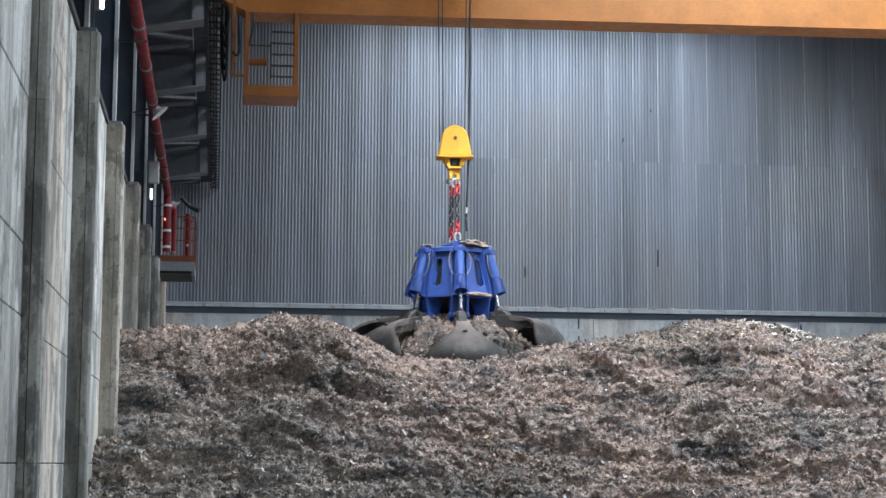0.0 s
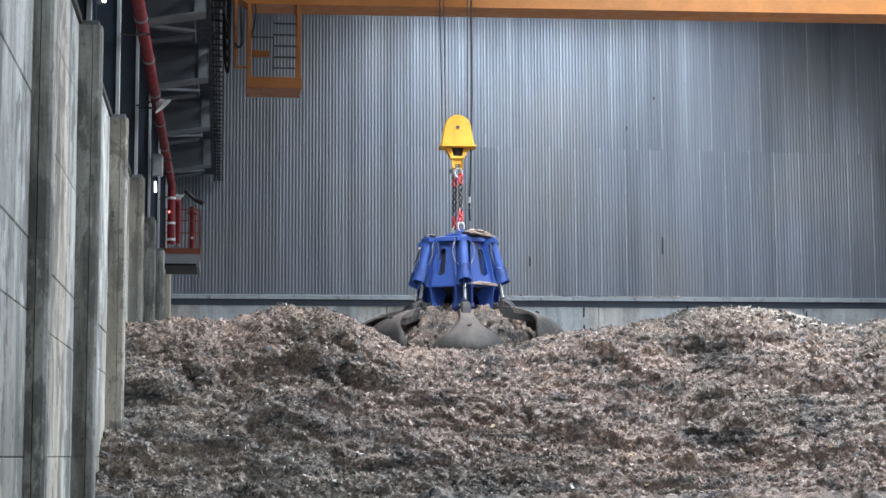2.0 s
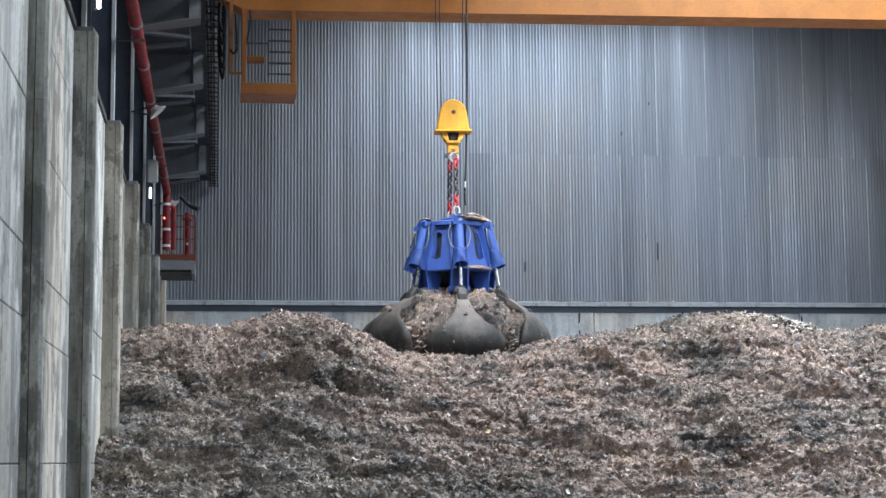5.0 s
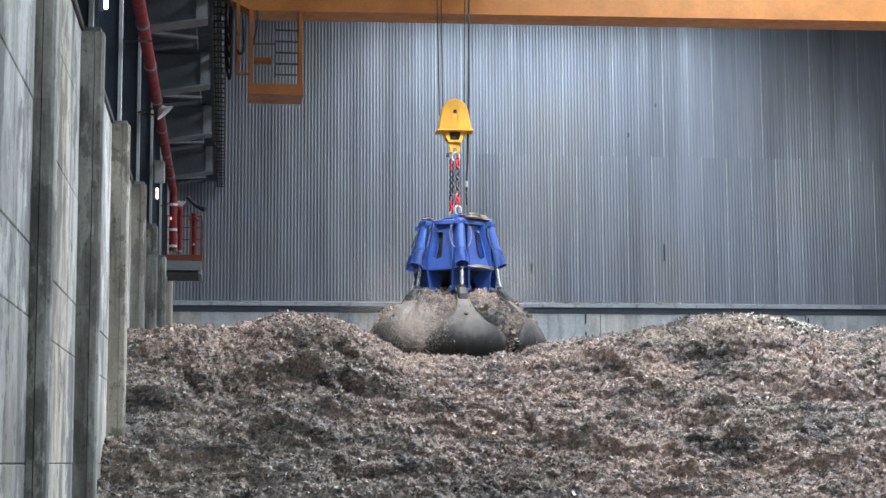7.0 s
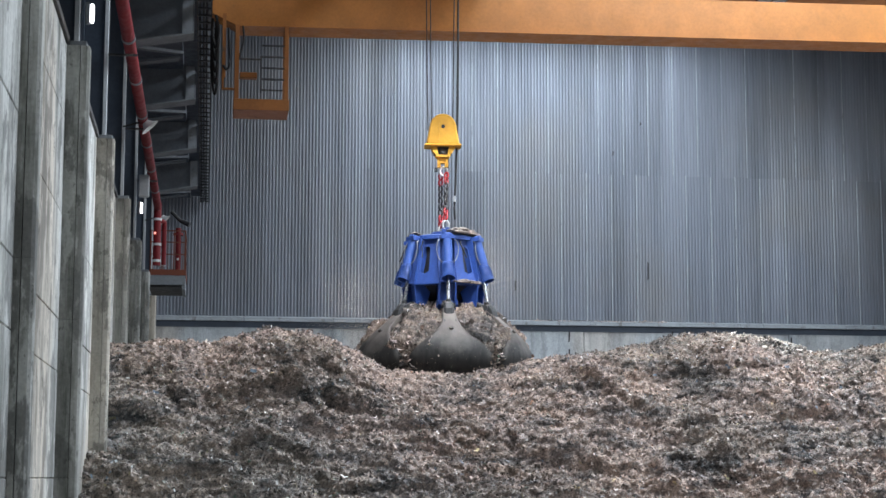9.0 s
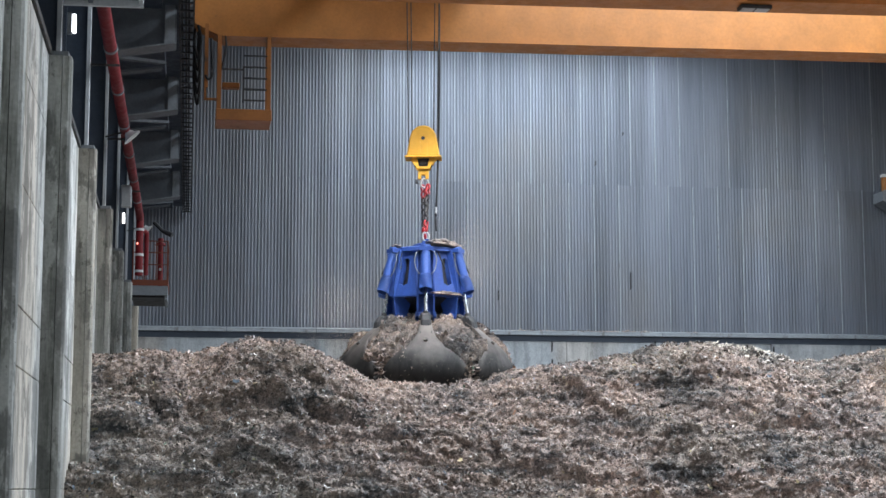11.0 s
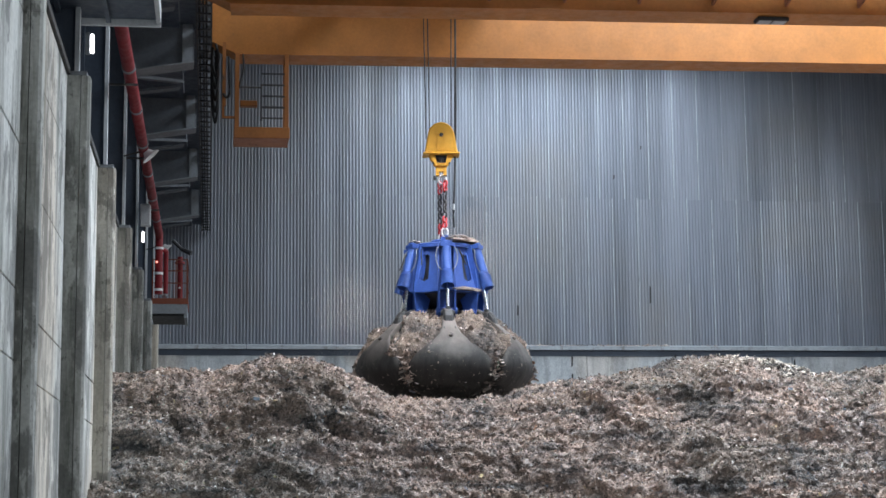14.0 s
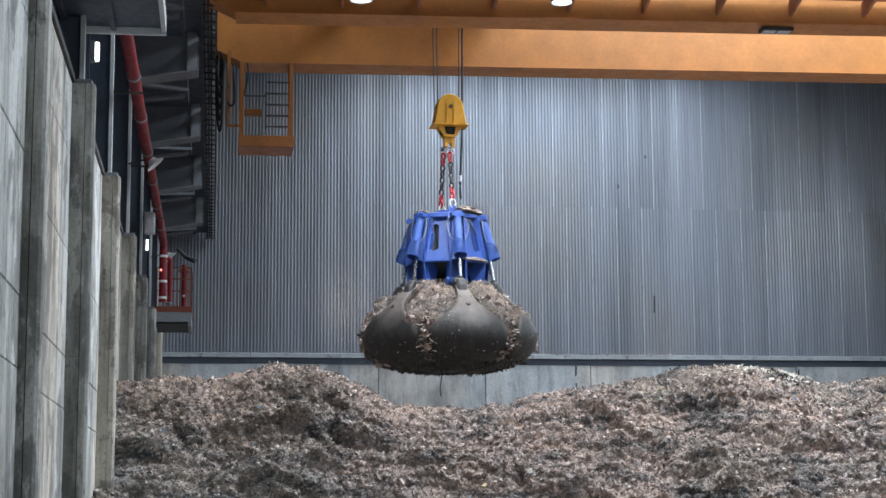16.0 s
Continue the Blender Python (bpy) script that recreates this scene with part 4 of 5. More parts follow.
def scraps_mesh(name, spots, rng, size=(0.012, 0.036), tilt=0.5):
    """Many bent scraps at the given points and normals."""
    verts, faces = [], []
    for p, nrm in spots:
        s = rng.uniform(*size) * (1.6 if rng.random() < 0.06 else 1)
        q = nrm.to_track_quat("Z", "Y").to_matrix() @ Euler((rng.gauss(0, tilt), rng.gauss(0, tilt), rng.uniform(0, 6.3))).to_matrix()
        w, h, b = s, s * rng.uniform(0.18, 0.6), s * rng.uniform(-0.5, 0.5)
        base = len(verts)
        for c in ((-w, -h * 0.8, b), (0, -h, 0), (w, -h * 0.6, b), (w * 0.8, h, b), (0, h * 0.7, 0), (-w, h * 0.9, b)):
            verts.append(tuple(p + nrm * s * 0.3 + q @ Vector(c)))
        faces += [(base, base + 1, base + 4, base + 5), (base + 1, base + 2, base + 3, base + 4)]
    me = bpy.data.meshes.new(name)
    me.from_pydata(verts, [], faces)
    me.materials.append(SCRAPS)
    return me


def pile():
    xs = np.concatenate([np.arange(WALL_X - 0.02, 13.4, 0.032), np.arange(13.4, RIGHT + 0.6, 0.6)])
    ys = np.concatenate([np.arange(13.5, 23, 0.4), np.arange(23, 25, 0.05), np.arange(25, 31.9, 0.027), np.arange(31.9, 33, 0.08), np.arange(33, BACK, 0.7), [BACK - 0.01]])
    nx, ny = len(xs), len(ys)
    gx, gy = np.meshgrid(xs, ys)
    gz, push = heap(gx, gy)
    at = np.stack([gx, gy - push, gz], axis=-1)
    q = (np.arange(ny - 1)[:, None] * nx + np.arange(nx - 1)[None, :]).ravel()
    faces = np.stack([q, q + 1, q + nx + 1, q + nx], axis=-1)
    me = bpy.data.meshes.new("waste_pile")
    me.from_pydata(at.reshape(-1, 3).tolist(), [], faces.tolist())
    me.polygons.foreach_set("use_smooth", [True] * len(faces))
    me.materials.append(WASTE)
    tagged(new("waste_pile", me), "large heap of shredded brown-grey waste filling the bunker", "waste pile", kind="stuff")
    # loose scraps, thick on the lumps and thin in the creases
    n = np.cross(np.gradient(at, axis=1), np.gradient(at, axis=0))
    area_of = np.linalg.norm(n, axis=-1)
    n /= area_of[..., None]
    soft = gz.copy()
    for _ in range(5):
        soft[1:-1, 1:-1] = (soft[:-2, 1:-1] + soft[2:, 1:-1] + soft[1:-1, :-2] + soft[1:-1, 2:]) / 4
    proud = gz - soft
    rng = random.Random(11)
    pick = np.random.default_rng(11)
    j0, j1 = np.searchsorted(ys, (24.0, 31.9))
    i1 = np.searchsorted(xs, 13.3)
    weight = area_of[j0:j1, :i1].ravel()
    cells = pick.choice(len(weight), 300000, p=weight / weight.sum())
    spots = []
    for j, i, r in zip(cells // i1 + j0, cells % i1, pick.random(300000)):
        if xs[i] < PIL_X + 0.06 and abs((ys[j] - FIRST + 3) % BAY - 3) < 0.2:
            continue
        if r < 0.5 + 16 * proud[j, i]:
            p = Vector(at[j, i]) + Vector((rng.uniform(-0.016, 0.016), rng.uniform(-0.014, 0.014), 0))
            spots.append((p, Vector(n[j, i])))
    tagged(new("waste_scraps", scraps_mesh("waste_scraps", spots, rng)), "loose paper, plastic and wood scraps covering the heap", "scraps", kind="stuff")


def pale_scraps():
    rng = random.Random(21)
    spots = []
    while len(spots) < 1500:
        x, y = rng.gauss(10.4, 0.42), rng.gauss(30.85, 0.28)
        z, push = heap(np.array([x]), np.array([y]))
        spots.append((Vector((x, y - push[0], z[0] + 0.05 * rng.random())), Vector((rng.gauss(0, 0.3), -0.4, 0.9)).normalized()))
    me = scraps_mesh("pale_paper_scraps", spots, rng, (0.01, 0.03))
    me.materials.clear()
    me.materials.append(painted("pale_paper", (0.7, 0.64, 0.56), 0.8, (0.4, 0.33, 0.26), 0.58, 0.4, 0, False))
    tagged(new("pale_paper_scraps", me), "patch of pale paper scraps on top of the heap", "scraps", kind="stuff")


def sill_debris():
    """Crusts of fallen fluff lying on the sill of the back wall."""
    rng = random.Random(31)
    spots = []
    while len(spots) < 1100:
        x = rng.uniform(6.3, 17.5)
        if perlin(np.array([x * 0.9]), np.array([0.3]), 5)[0] + rng.gauss(0, 0.12) < -0.02:
            continue
        y = rng.uniform(-0.15, -0.02)
        spots.append((Vector((x, BACK + y, 7.05 + (y + 0.16) * 0.27 + rng.uniform(0, 0.02))), Vector((0, -0.5, 0.8)).normalized()))
    tagged(new("sill_debris", scraps_mesh("sill_debris", spots, rng, (0.012, 0.036))), "crust of pale and dark fluff on the wall sill", "debris", kind="stuff")


# ---------------------------------------------------------------- hook block, chains, grab
def hook_block():
    b = thing("hook_block", "bright yellow rounded hook block with rope sheaves", "hook block", at=(4.5, 33, 7.6))
    outline = [(0.325, 0.0), (0.305, 0.12), (0.262, 0.36)]
    for i in range(1, 12):
        a = math.pi * i / 12
        outline.append((0.257 * math.cos(a) * (1 - 0.06 * math.sin(a)), 0.37 + 0.24 * math.sin(a)))
    outline += [(-0.262, 0.36), (-0.305, 0.12), (-0.325, 0.0)]
    bm = bmesh.new()
    prism(bm, outline, -0.17, 0.17)
    part("housing", bm, YELLOW, b, "", 0.02)
    bm = bmesh.new()
    box(bm, -0.36, 0.36, -0.23, 0.23, -0.035, 0.0)
    part("bottom_flange", bm, YELLOW, b, "", 0.008)
    for x in (-0.07, 0.07):
        bm = bmesh.new()
        prism(bm, [(x - 0.015, 0.0), (x + 0.015, 0.0), (x + 0.015, 0.42), (x - 0.015, 0.42)], -0.19, -0.171)
        part("rib", bm, YELLOW, b)
    bm = bmesh.new()
    tube(bm, (0, -0.195, 0.35), (0, -0.171, 0.35), 0.036, n=14)
    part("axle_bolt", bm, STEEL_DARK, b, "dark axle bolt")
    for y in (-0.12, 0.1):
        for k in (-1, 1):
            bm = bmesh.new()
            prism(bm, [(k * 0.25, -0.036), (k * 0.12, -0.036), (k * 0.085, -0.2), (k * 0.15, -0.2)][::k], y, y + 0.02)
            part("cheek_plate", bm, YELLOW, b)
        bm = bmesh.new()
        prism(bm, [(-0.15, -0.201), (0.15, -0.201), (0.12, -0.25), (-0.12, -0.25)][::-1], y, y + 0.02)
        part("cheek_strap", bm, YELLOW, b)
    # solid dark block stands in for the shade between the cheeks
    bm = bmesh.new()
    box(bm, -0.17, 0.17, -0.06, 0.06, -0.19, -0.037)
    part("cheek_shade_block", bm, SHADE_FILL, b, "dark block for the shaded gap between the cheeks")
    bm = bmesh.new()
    box(bm, -0.11, 0.11, -0.099, 0.099, -0.25, -0.205)
    box(bm, -0.105, -0.04, -0.06, 0.06, -0.44, -0.251)
    box(bm, 0.04, 0.105, -0.06, 0.06, -0.44, -0.251)
    box(bm, -0.039, 0.039, -0.05, 0.05, -0.36, -0.251)
    part("swivel", bm, YELLOW, b, "", 0.0)
    bm = bmesh.new()
    tube(bm, (0, -0.1, -0.12), (0, 0.1, -0.12), 0.05, n=12)
    part("crosshead", bm, STEEL_DARK, b, "dark crosshead pin")
    bm = bmesh.new()
    box(bm, -0.16, -0.1, -0.05, 0.05, -0.52, -0.45)
    part("safety_latch", bm, STEEL_DARK, b)
    bm = bmesh.new()
    torus(bm, (0.02, 0, -0.52), Matrix.Identity(3), 0.075, 0.085, 0.022)
    part("master_link", bm, GALV, b, "bright steel master link")
    return b


def ropes():
    r = thing("hoist_ropes", "four dark steel hoist ropes between trolley and hook block", "wire rope", at=(4.5, 33, 7.6))
    for x in (-0.29, -0.22, 0.2, 0.27):
        bm = bmesh.new()
        tube(bm, (x, 0, 0.3), (x * 1.22, 0.0, 4.9), 0.013, n=6)
        part("rope", bm, STEEL_DARK, r)
    k = thing("supply_cable", "black hydraulic supply cable running down to the grab", "cable", at=(4.5, 33, 7.6))
    pipe_curve("cable", [(0.31, 0.12, 4.9), (0.31, 0.12, 2.5), (0.3, 0.12, 0.8), (0.27, 0.1, -0.5), (0.24, 0.1, -1.15), (0.25, 0.1, -1.45)], 0.022, BLACK, k)
    bm = bmesh.new()
    tube(bm, (0.24, 0.1, -1.1), (0.245, 0.1, -0.98), 0.024, n=8)
    part("plug", bm, GALV, k, "bright steel plug")
    return r, k


def chain_sling():
    c = thing("chain_sling", "two-leg lifting chain with red end links", "chain", at=(4.5, 33, 6.1))
    rng = random.Random(3)
    for top, end in ((Vector((0.05, -0.05, 1.08)), Vector((0.0, -0.4, 0.1))), (Vector((-0.05, 0.05, 1.08)), Vector((-0.02, 0.4, 0.06)))):
        d = end - top
        n = 9
        for i in range(n):
            p = top + d * ((i + 0.5) / n)
            q = d.to_track_quat("Z", "Y").to_matrix() @ Matrix.Rotation(radians(40 + 90 * (i % 2) + rng.uniform(-14, 14)), 3, "Z")
            bm = bmesh.new()
            red = i < 2 or i >= n - 2
            torus(bm, p, q, 0.04, 0.062, 0.022, 12, 6)
            part("link", bm, CHAIN_RED if red else STEEL_DARK, c, "red painted link" if red else "")
    return c


HINGE = (0.66, -1.56)
HORN = (0.27, -0.06)
PHI = [i * 60.0 for i in range(6)]


def at_azimuth(a):
    """Turns local +x to the jaw's azimuth; azimuth 0 faces the camera."""
    return Matrix.Rotation(radians(a - 90), 4, "Z")


def grab_body():
    gr = thing("orange_peel_grab", "blue hydraulic orange-peel grab with six dark steel jaws", "grab", at=(4.5, 33, 6.06))
    # top plate, a twelve-sided ring with a hub
    bm = bmesh.new()
    revolve(bm, [(0.001, -0.2), (0.57, -0.2), (0.65, -0.225), (0.66, -0.3), (0.57, -0.315), (0.001, -0.315)], 24)
    part("top_plate", bm, BLUE, gr)
    bm = bmesh.new()
    revolve(bm, [(0.001, -0.1), (0.22, -0.1), (0.26, -0.13), (0.26, -0.199)], 20)
    part("hub", bm, BLUE, gr)
    for y in (-0.4, 0.4):
        bm = bmesh.new()
        prism(bm, [(-0.09, -0.2), (0.09, -0.2), (0.06, -0.05), (-0.06, -0.05)], y - 0.02, y + 0.02)
        part("lifting_lug", bm, BLUE, gr)
        bm = bmesh.new()
        torus(bm, (0, y, 0.0), Matrix.Rotation(radians(8), 3, "Z"), 0.062, 0.085, 0.021)
        part("shackle", bm, GALV, gr, "bright galvanised shackle")
    # filler body, dark so that the slots look into shade
    bm = bmesh.new()
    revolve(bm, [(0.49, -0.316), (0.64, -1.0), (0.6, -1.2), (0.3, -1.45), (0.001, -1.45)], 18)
    part("core", bm, SHADE_FILL, gr, "dark filler for the shaded interior")

    # slotted side plates between the cylinders
    for k, a in enumerate(PHI):
        m = at_azimuth(a + 30)
        # local: u tangential, z up; plate leans outwards downwards
        zt, zb = -0.3, -1.16
        rt, rb = 0.56, 0.76
        wt, wb = 0.31, 0.43

        def on_plate(u, z, off):
            f = (zt - z) / (zt - zb)
            return m @ Vector((rt + (rb - rt) * f + off, u * (wt + (wb - wt) * f), z))

        outer = [(-1, zt), (0, zt), (1, zt), (1, (zt + zb) / 2), (1, zb), (0, zb), (-1, zb), (-1, (zt + zb) / 2)]
        sw = 0.28
        so = 0.2 if k % 2 == 0 else -0.2
        slot = [(so - sw * 0.7, -0.47), (so, -0.43), (so + sw * 0.7, -0.47), (so + sw * 0.8, -0.7), (so + sw * 0.8, -0.93), (so, -0.98), (so - sw * 0.8, -0.93), (so - sw * 0.8, -0.7)]
        bm = bmesh.new()
        rings = []
        for off in (0.0, -0.03):
            rings.append([bm.verts.new(on_plate(u, z, off)) for u, z in outer])
            rings.append([bm.verts.new(on_plate(u, z, off)) for u, z in slot])
        o1, s1, o2, s2 = rings
        for i in range(8):
            j = (i + 1) % 8
            bm.faces.new((o1[i], o1[j], s1[j], s1[i]))
            bm.faces.new((o2[j], o2[i], s2[i], s2[j]))
            bm.faces.new((o1[j], o1[i], o2[i], o2[j]))
            bm.faces.new((s1[i], s1[j], s2[j], s2[i]))
        part("side_plate", bm, BLUE, gr)
        # horizontal ledge below the plate
        bm = bmesh.new()
        box(bm, 0.56, 0.785, -0.3, 0.3, -1.19, -1.165, m)
        part("lower_ledge", bm, BLUE, gr)
    # arms, cylinders and hinge ears
    for a in PHI:
        m = at_azimuth(a)
        bm = bmesh.new()
        for s in (-1, 1):
            v = [(0.56, -0.25), (0.67, -0.27), (0.80, -1.0), (0.80, -1.22), (HINGE[0] + 0.1, HINGE[1] - 0.02), (HINGE[0], HINGE[1] - 0.1), (HINGE[0] - 0.14, HINGE[1]), (0.40, -1.2), (0.46, -1.1)]
            prism(bm, v, s * 0.155 - 0.018, s * 0.155 + 0.018, m)
        part("arm", bm, BLUE, gr)
        # tapering bracket behind the rod, down to the hinge
        bm = bmesh.new()
        tap = [(-0.2, -1.1), (0.2, -1.1), (0.17, -1.24), (0.15, -1.5), (0.13, -1.64), (-0.13, -1.64), (-0.15, -1.5), (-0.17, -1.24)]
        prism(bm, tap, -0.015, 0.015, m @ Matrix.Translation((0.66, 0, 0)) @ Matrix.Rotation(radians(90), 4, "Z"))
        part("hinge_bracket", bm, BLUE, gr)
        bm = bmesh.new()
        tube(bm, m @ Vector((HINGE[0], -0.2, HINGE[1])), m @ Vector((HINGE[0], 0.2, HINGE[1])), 0.075, n=16)
        part("hinge_pin", bm, BLUE_LIGHT, gr)
        bm = bmesh.new()
        top, low = Vector((0.70, 0, -0.27)), Vector((0.95, 0, -1.1))
        tube(bm, m @ top, m @ (top * 0.2 + low * 0.8), 0.085, n=18)
        tube(bm, m @ Vector((0.68, 0, -0.235)), m @ Vector((0.705, 0, -0.3)), 0.11, n=18)
        part("cylinder", bm, BLUE_LIGHT, gr)
        bm = bmesh.new()
        box(bm, 0.62, 0.8, -0.12, 0.12, -0.315, -0.24, m)
        part("cylinder_head", bm, BLUE, gr, "", 0.0)
        # open guard round the rod end
        bm = bmesh.new()
        d = (low - top).normalized()
        q = d.to_track_quat("Z", "Y").to_matrix()
        rings = []
        for f, r in ((0.6, 0.088), (0.67, 0.115), (0.685, 0.119), (1.0, 0.124)):
            c = top * (1 - f) + low * f
            ring = []
            for i in range(17):
                t = radians(-160 + 20 * i)
                dip = 0.05 * math.cos(t) * max(0, (f - 0.63) / 0.37)      # the mouth is cut back in front
                ring.append(bm.verts.new(m @ (c + q @ Vector((0, 0, -dip)) + Vector((math.cos(t), math.sin(t), 0)) * r)))
            rings.append(ring)
        for A, B in zip(rings, rings[1:]):
            for i in range(16):
                bm.faces.new((A[i], A[i + 1], B[i + 1], B[i])).smooth = True
        bmesh.ops.solidify(bm, geom=bm.faces[:], thickness=0.014)
        part("rod_guard", bm, BLUE_LIGHT, gr)
        # hoses
        for s in (-1, 1):
            pts = [m @ Vector(p) for p in ((0.69, s * 0.15, -0.33), (0.75, s * 0.18, -0.37), (0.77, s * 0.21, -0.5), (0.8, s * 0.18, -0.68), (0.83, s * 0.11, -0.78))]
            pipe_curve("hose", pts, 0.0085, HOSE, gr, "pale hydraulic hose")
        pts = [m @ Vector(p) for p in ((0.66, 0.24, -0.34), (0.71, 0.28, -0.45), (0.74, 0.34, -0.6), (0.77, 0.37, -0.68))]
        pipe_curve("hose", pts, 0.013, BLACK, gr)
    return gr


JAW_LINE = [(0.86, -1.60, 0.12), (0.99, -1.70, 0.115), (1.13, -1.80, 0.12), (1.27, -1.92, 0.15), (1.40, -2.04, 0.20), (1.52, -2.16, 0.32), (1.62, -2.30, 0.49), (1.69, -2.45, 0.68),
            (1.72, -2.62, 0.82), (1.68, -2.79, 0.84), (1.57, -2.94, 0.80), (1.39, -3.06, 0.70), (1.15, -3.15, 0.58), (0.85, -3.21, 0.43), (0.5, -3.25, 0.25), (0.08, -3.27, 0.035)]


def make_jaw():
    """One jaw, at its hinge, +x outwards."""
    hx, hz = HINGE
    bm = bmesh.new()
    n = 10
    outer, inner = [], []
    for i, (r, z, w) in enumerate(JAW_LINE):
        a, b = JAW_LINE[max(i - 1, 0)], JAW_LINE[min(i + 1, len(JAW_LINE) - 1)]
        t = Vector((b[0] - a[0], 0, b[1] - a[1])).normalized()
        nrm = Vector((-t.z, 0, t.x))
        th = 0.045 if i > 3 else 0.1
        ro, ri = [], []
        for j in range(n + 1):
            u = -1 + 2 * j / n
            ang = min(w / r, radians(29.3)) * u if r > 0.1 else 0.3 * u
            dish = 0.02 * (1 - u * u) * min(1, max(0, (i - 4) / 3))
            for lst, off in ((ro, dish), (ri, dish - th)):
                p = Vector((r, 0, z)) + nrm * off
                q = Vector((p.x * math.cos(ang), p.x * math.sin(ang), p.z))
                lst.append(bm.verts.new((q.x - hx, q.y, q.z - hz)))
        outer.append(ro)
        inner.append(ri)
    k = len(JAW_LINE)
    for i in range(k - 1):
        for j in range(n):
            bm.faces.new((outer[i][j], outer[i][j + 1], outer[i + 1][j + 1], outer[i + 1][j])).smooth = True
            bm.faces.new((inner[i][j + 1], inner[i][j], inner[i + 1][j], inner[i + 1][j + 1])).smooth = True
        bm.faces.new((outer[i][0], outer[i + 1][0], inner[i + 1][0], inner[i][0]))
        bm.faces.new((outer[i + 1][n], outer[i][n], inner[i][n], inner[i + 1][n]))
    for e in (0, k - 1):
        for j in range(n):
            bm.faces.new((outer[e][j], outer[e][j + 1], inner[e][j + 1], inner[e][j]))
    return bm


def jaws(gr):
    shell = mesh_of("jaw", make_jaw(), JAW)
    bm = bmesh.new()
    prism(bm, [(-0.09, -0.06), (0.06, 0.08), (HORN[0] - 0.06, HORN[1] + 0.06), (HORN[0] + 0.07, HORN[1] + 0.08), (HORN[0] + 0.17, -0.12), (HORN[0] + 0.19, -0.26), (0.2, -0.22), (-0.04, -0.12)], -0.095, 0.095)
    knuckle = mesh_of("knuckle", bm, STEEL_DARK, 0.035)
    bm = bmesh.new()
    tube(bm, (HORN[0], -0.13, HORN[1]), (HORN[0], 0.13, HORN[1]), 0.05, n=14)
    pin = mesh_of("rod_pin", bm, STEEL_DARK)
    bm = bmesh.new()
    tube(bm, (0.79, 0, -0.55), (0.83, 0, -0.51), 0.04, n=12)
    bolt = mesh_of("wear_bolt", bm, STEEL_DARK)
    web = []
    for side in (-1, 1):
        bm = bmesh.new()
        prism(bm, [(0.16, -0.06), (0.34, -0.17), (0.48, -0.26), (0.62, -0.37), (0.76, -0.52), (0.72, -0.66), (0.52, -0.56), (0.3, -0.4), (0.1, -0.24)], side * 0.105 - 0.012, side * 0.105 + 0.012)
        web.append(mesh_of("side_web", bm, STEEL_DARK))
    bm = bmesh.new()
    tube(bm, (0, 0, 0), (0, 0, 0.62), 0.034, n=14)
    rod_me = mesh_of("piston_rod", bm, CHROME)
    bm = bmesh.new()
    tube(bm, (0, -0.078, 0), (0, 0.06, 0), 0.075, n=14)
    tube(bm, (0, 0, 0.02), (0, 0, 0.12), 0.05, n=14)
    eye_me = mesh_of("rod_eye", bm, STEEL_DARK)
    rng = random.Random(14)
    cling = []
    for _ in range(34):
        i = rng.choice((8, 9, 9, 10, 10, 11))
        r, z, w = JAW_LINE[i]
        t = radians(rng.uniform(-28, 28))
        cling.append((Vector(((r + 0.03) * math.cos(t) - HINGE[0], (r + 0.03) * math.sin(t), z - 0.01 - HINGE[1] + rng.uniform(-0.06, 0.06))), Vector((0.8 * math.cos(t), 0.8 * math.sin(t), -0.4))))
    cling = scraps_mesh("clinging_scraps", cling, rng, (0.008, 0.03))
    out = []
    for a in PHI:
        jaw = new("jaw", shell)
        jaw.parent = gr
        tagged(jaw, "scoured steel jaw with shade in its dark lower half")
        for nm, me in (("knuckle", knuckle), ("rod_pin", pin), ("wear_bolt", bolt), ("side_web", web[0]), ("side_web", web[1])):
            o = new(nm, me)
            o.parent = jaw
        o = new("clinging_scraps", cling)
        o.parent = jaw
        tagged(o, "scraps clinging to the jaw", kind="stuff")
        rod = new("piston_rod", rod_me)
        rod.parent = gr
        tagged(rod, "bright chromed piston rod")
        o = new("rod_eye", eye_me)
        o.parent = rod
        out.append((a, jaw, rod))
    return out


def dirt_on_grab(gr):
    def cake(name, a, r, z, lx, ly, h):
        m = at_azimuth(a)
        bm = bmesh.new()
        bmesh.ops.create_icosphere(bm, subdivisions=3, radius=1)
        for v in bm.verts:
            k = 1 + 0.35 * noise.noise(v.co * 2.2 + Vector((a, 0, 0)))
            co = Vector((v.co.x * lx * k, v.co.y * ly * k, max(v.co.z, -0.15) * h * k))
            v.co = m @ (co + Vector((r, 0, z)))
        part(name, bm, WASTE, gr, "caked brown waste dirt")

    cake("dirt_cake", 44, 0.48, -0.17, 0.22, 0.42, 0.13)
    cake("dirt_cake", 33, 0.74, -1.15, 0.1, 0.36, 0.06)
    cake("dirt_cake", -75, 0.6, -0.18, 0.1, 0.2, 0.05)


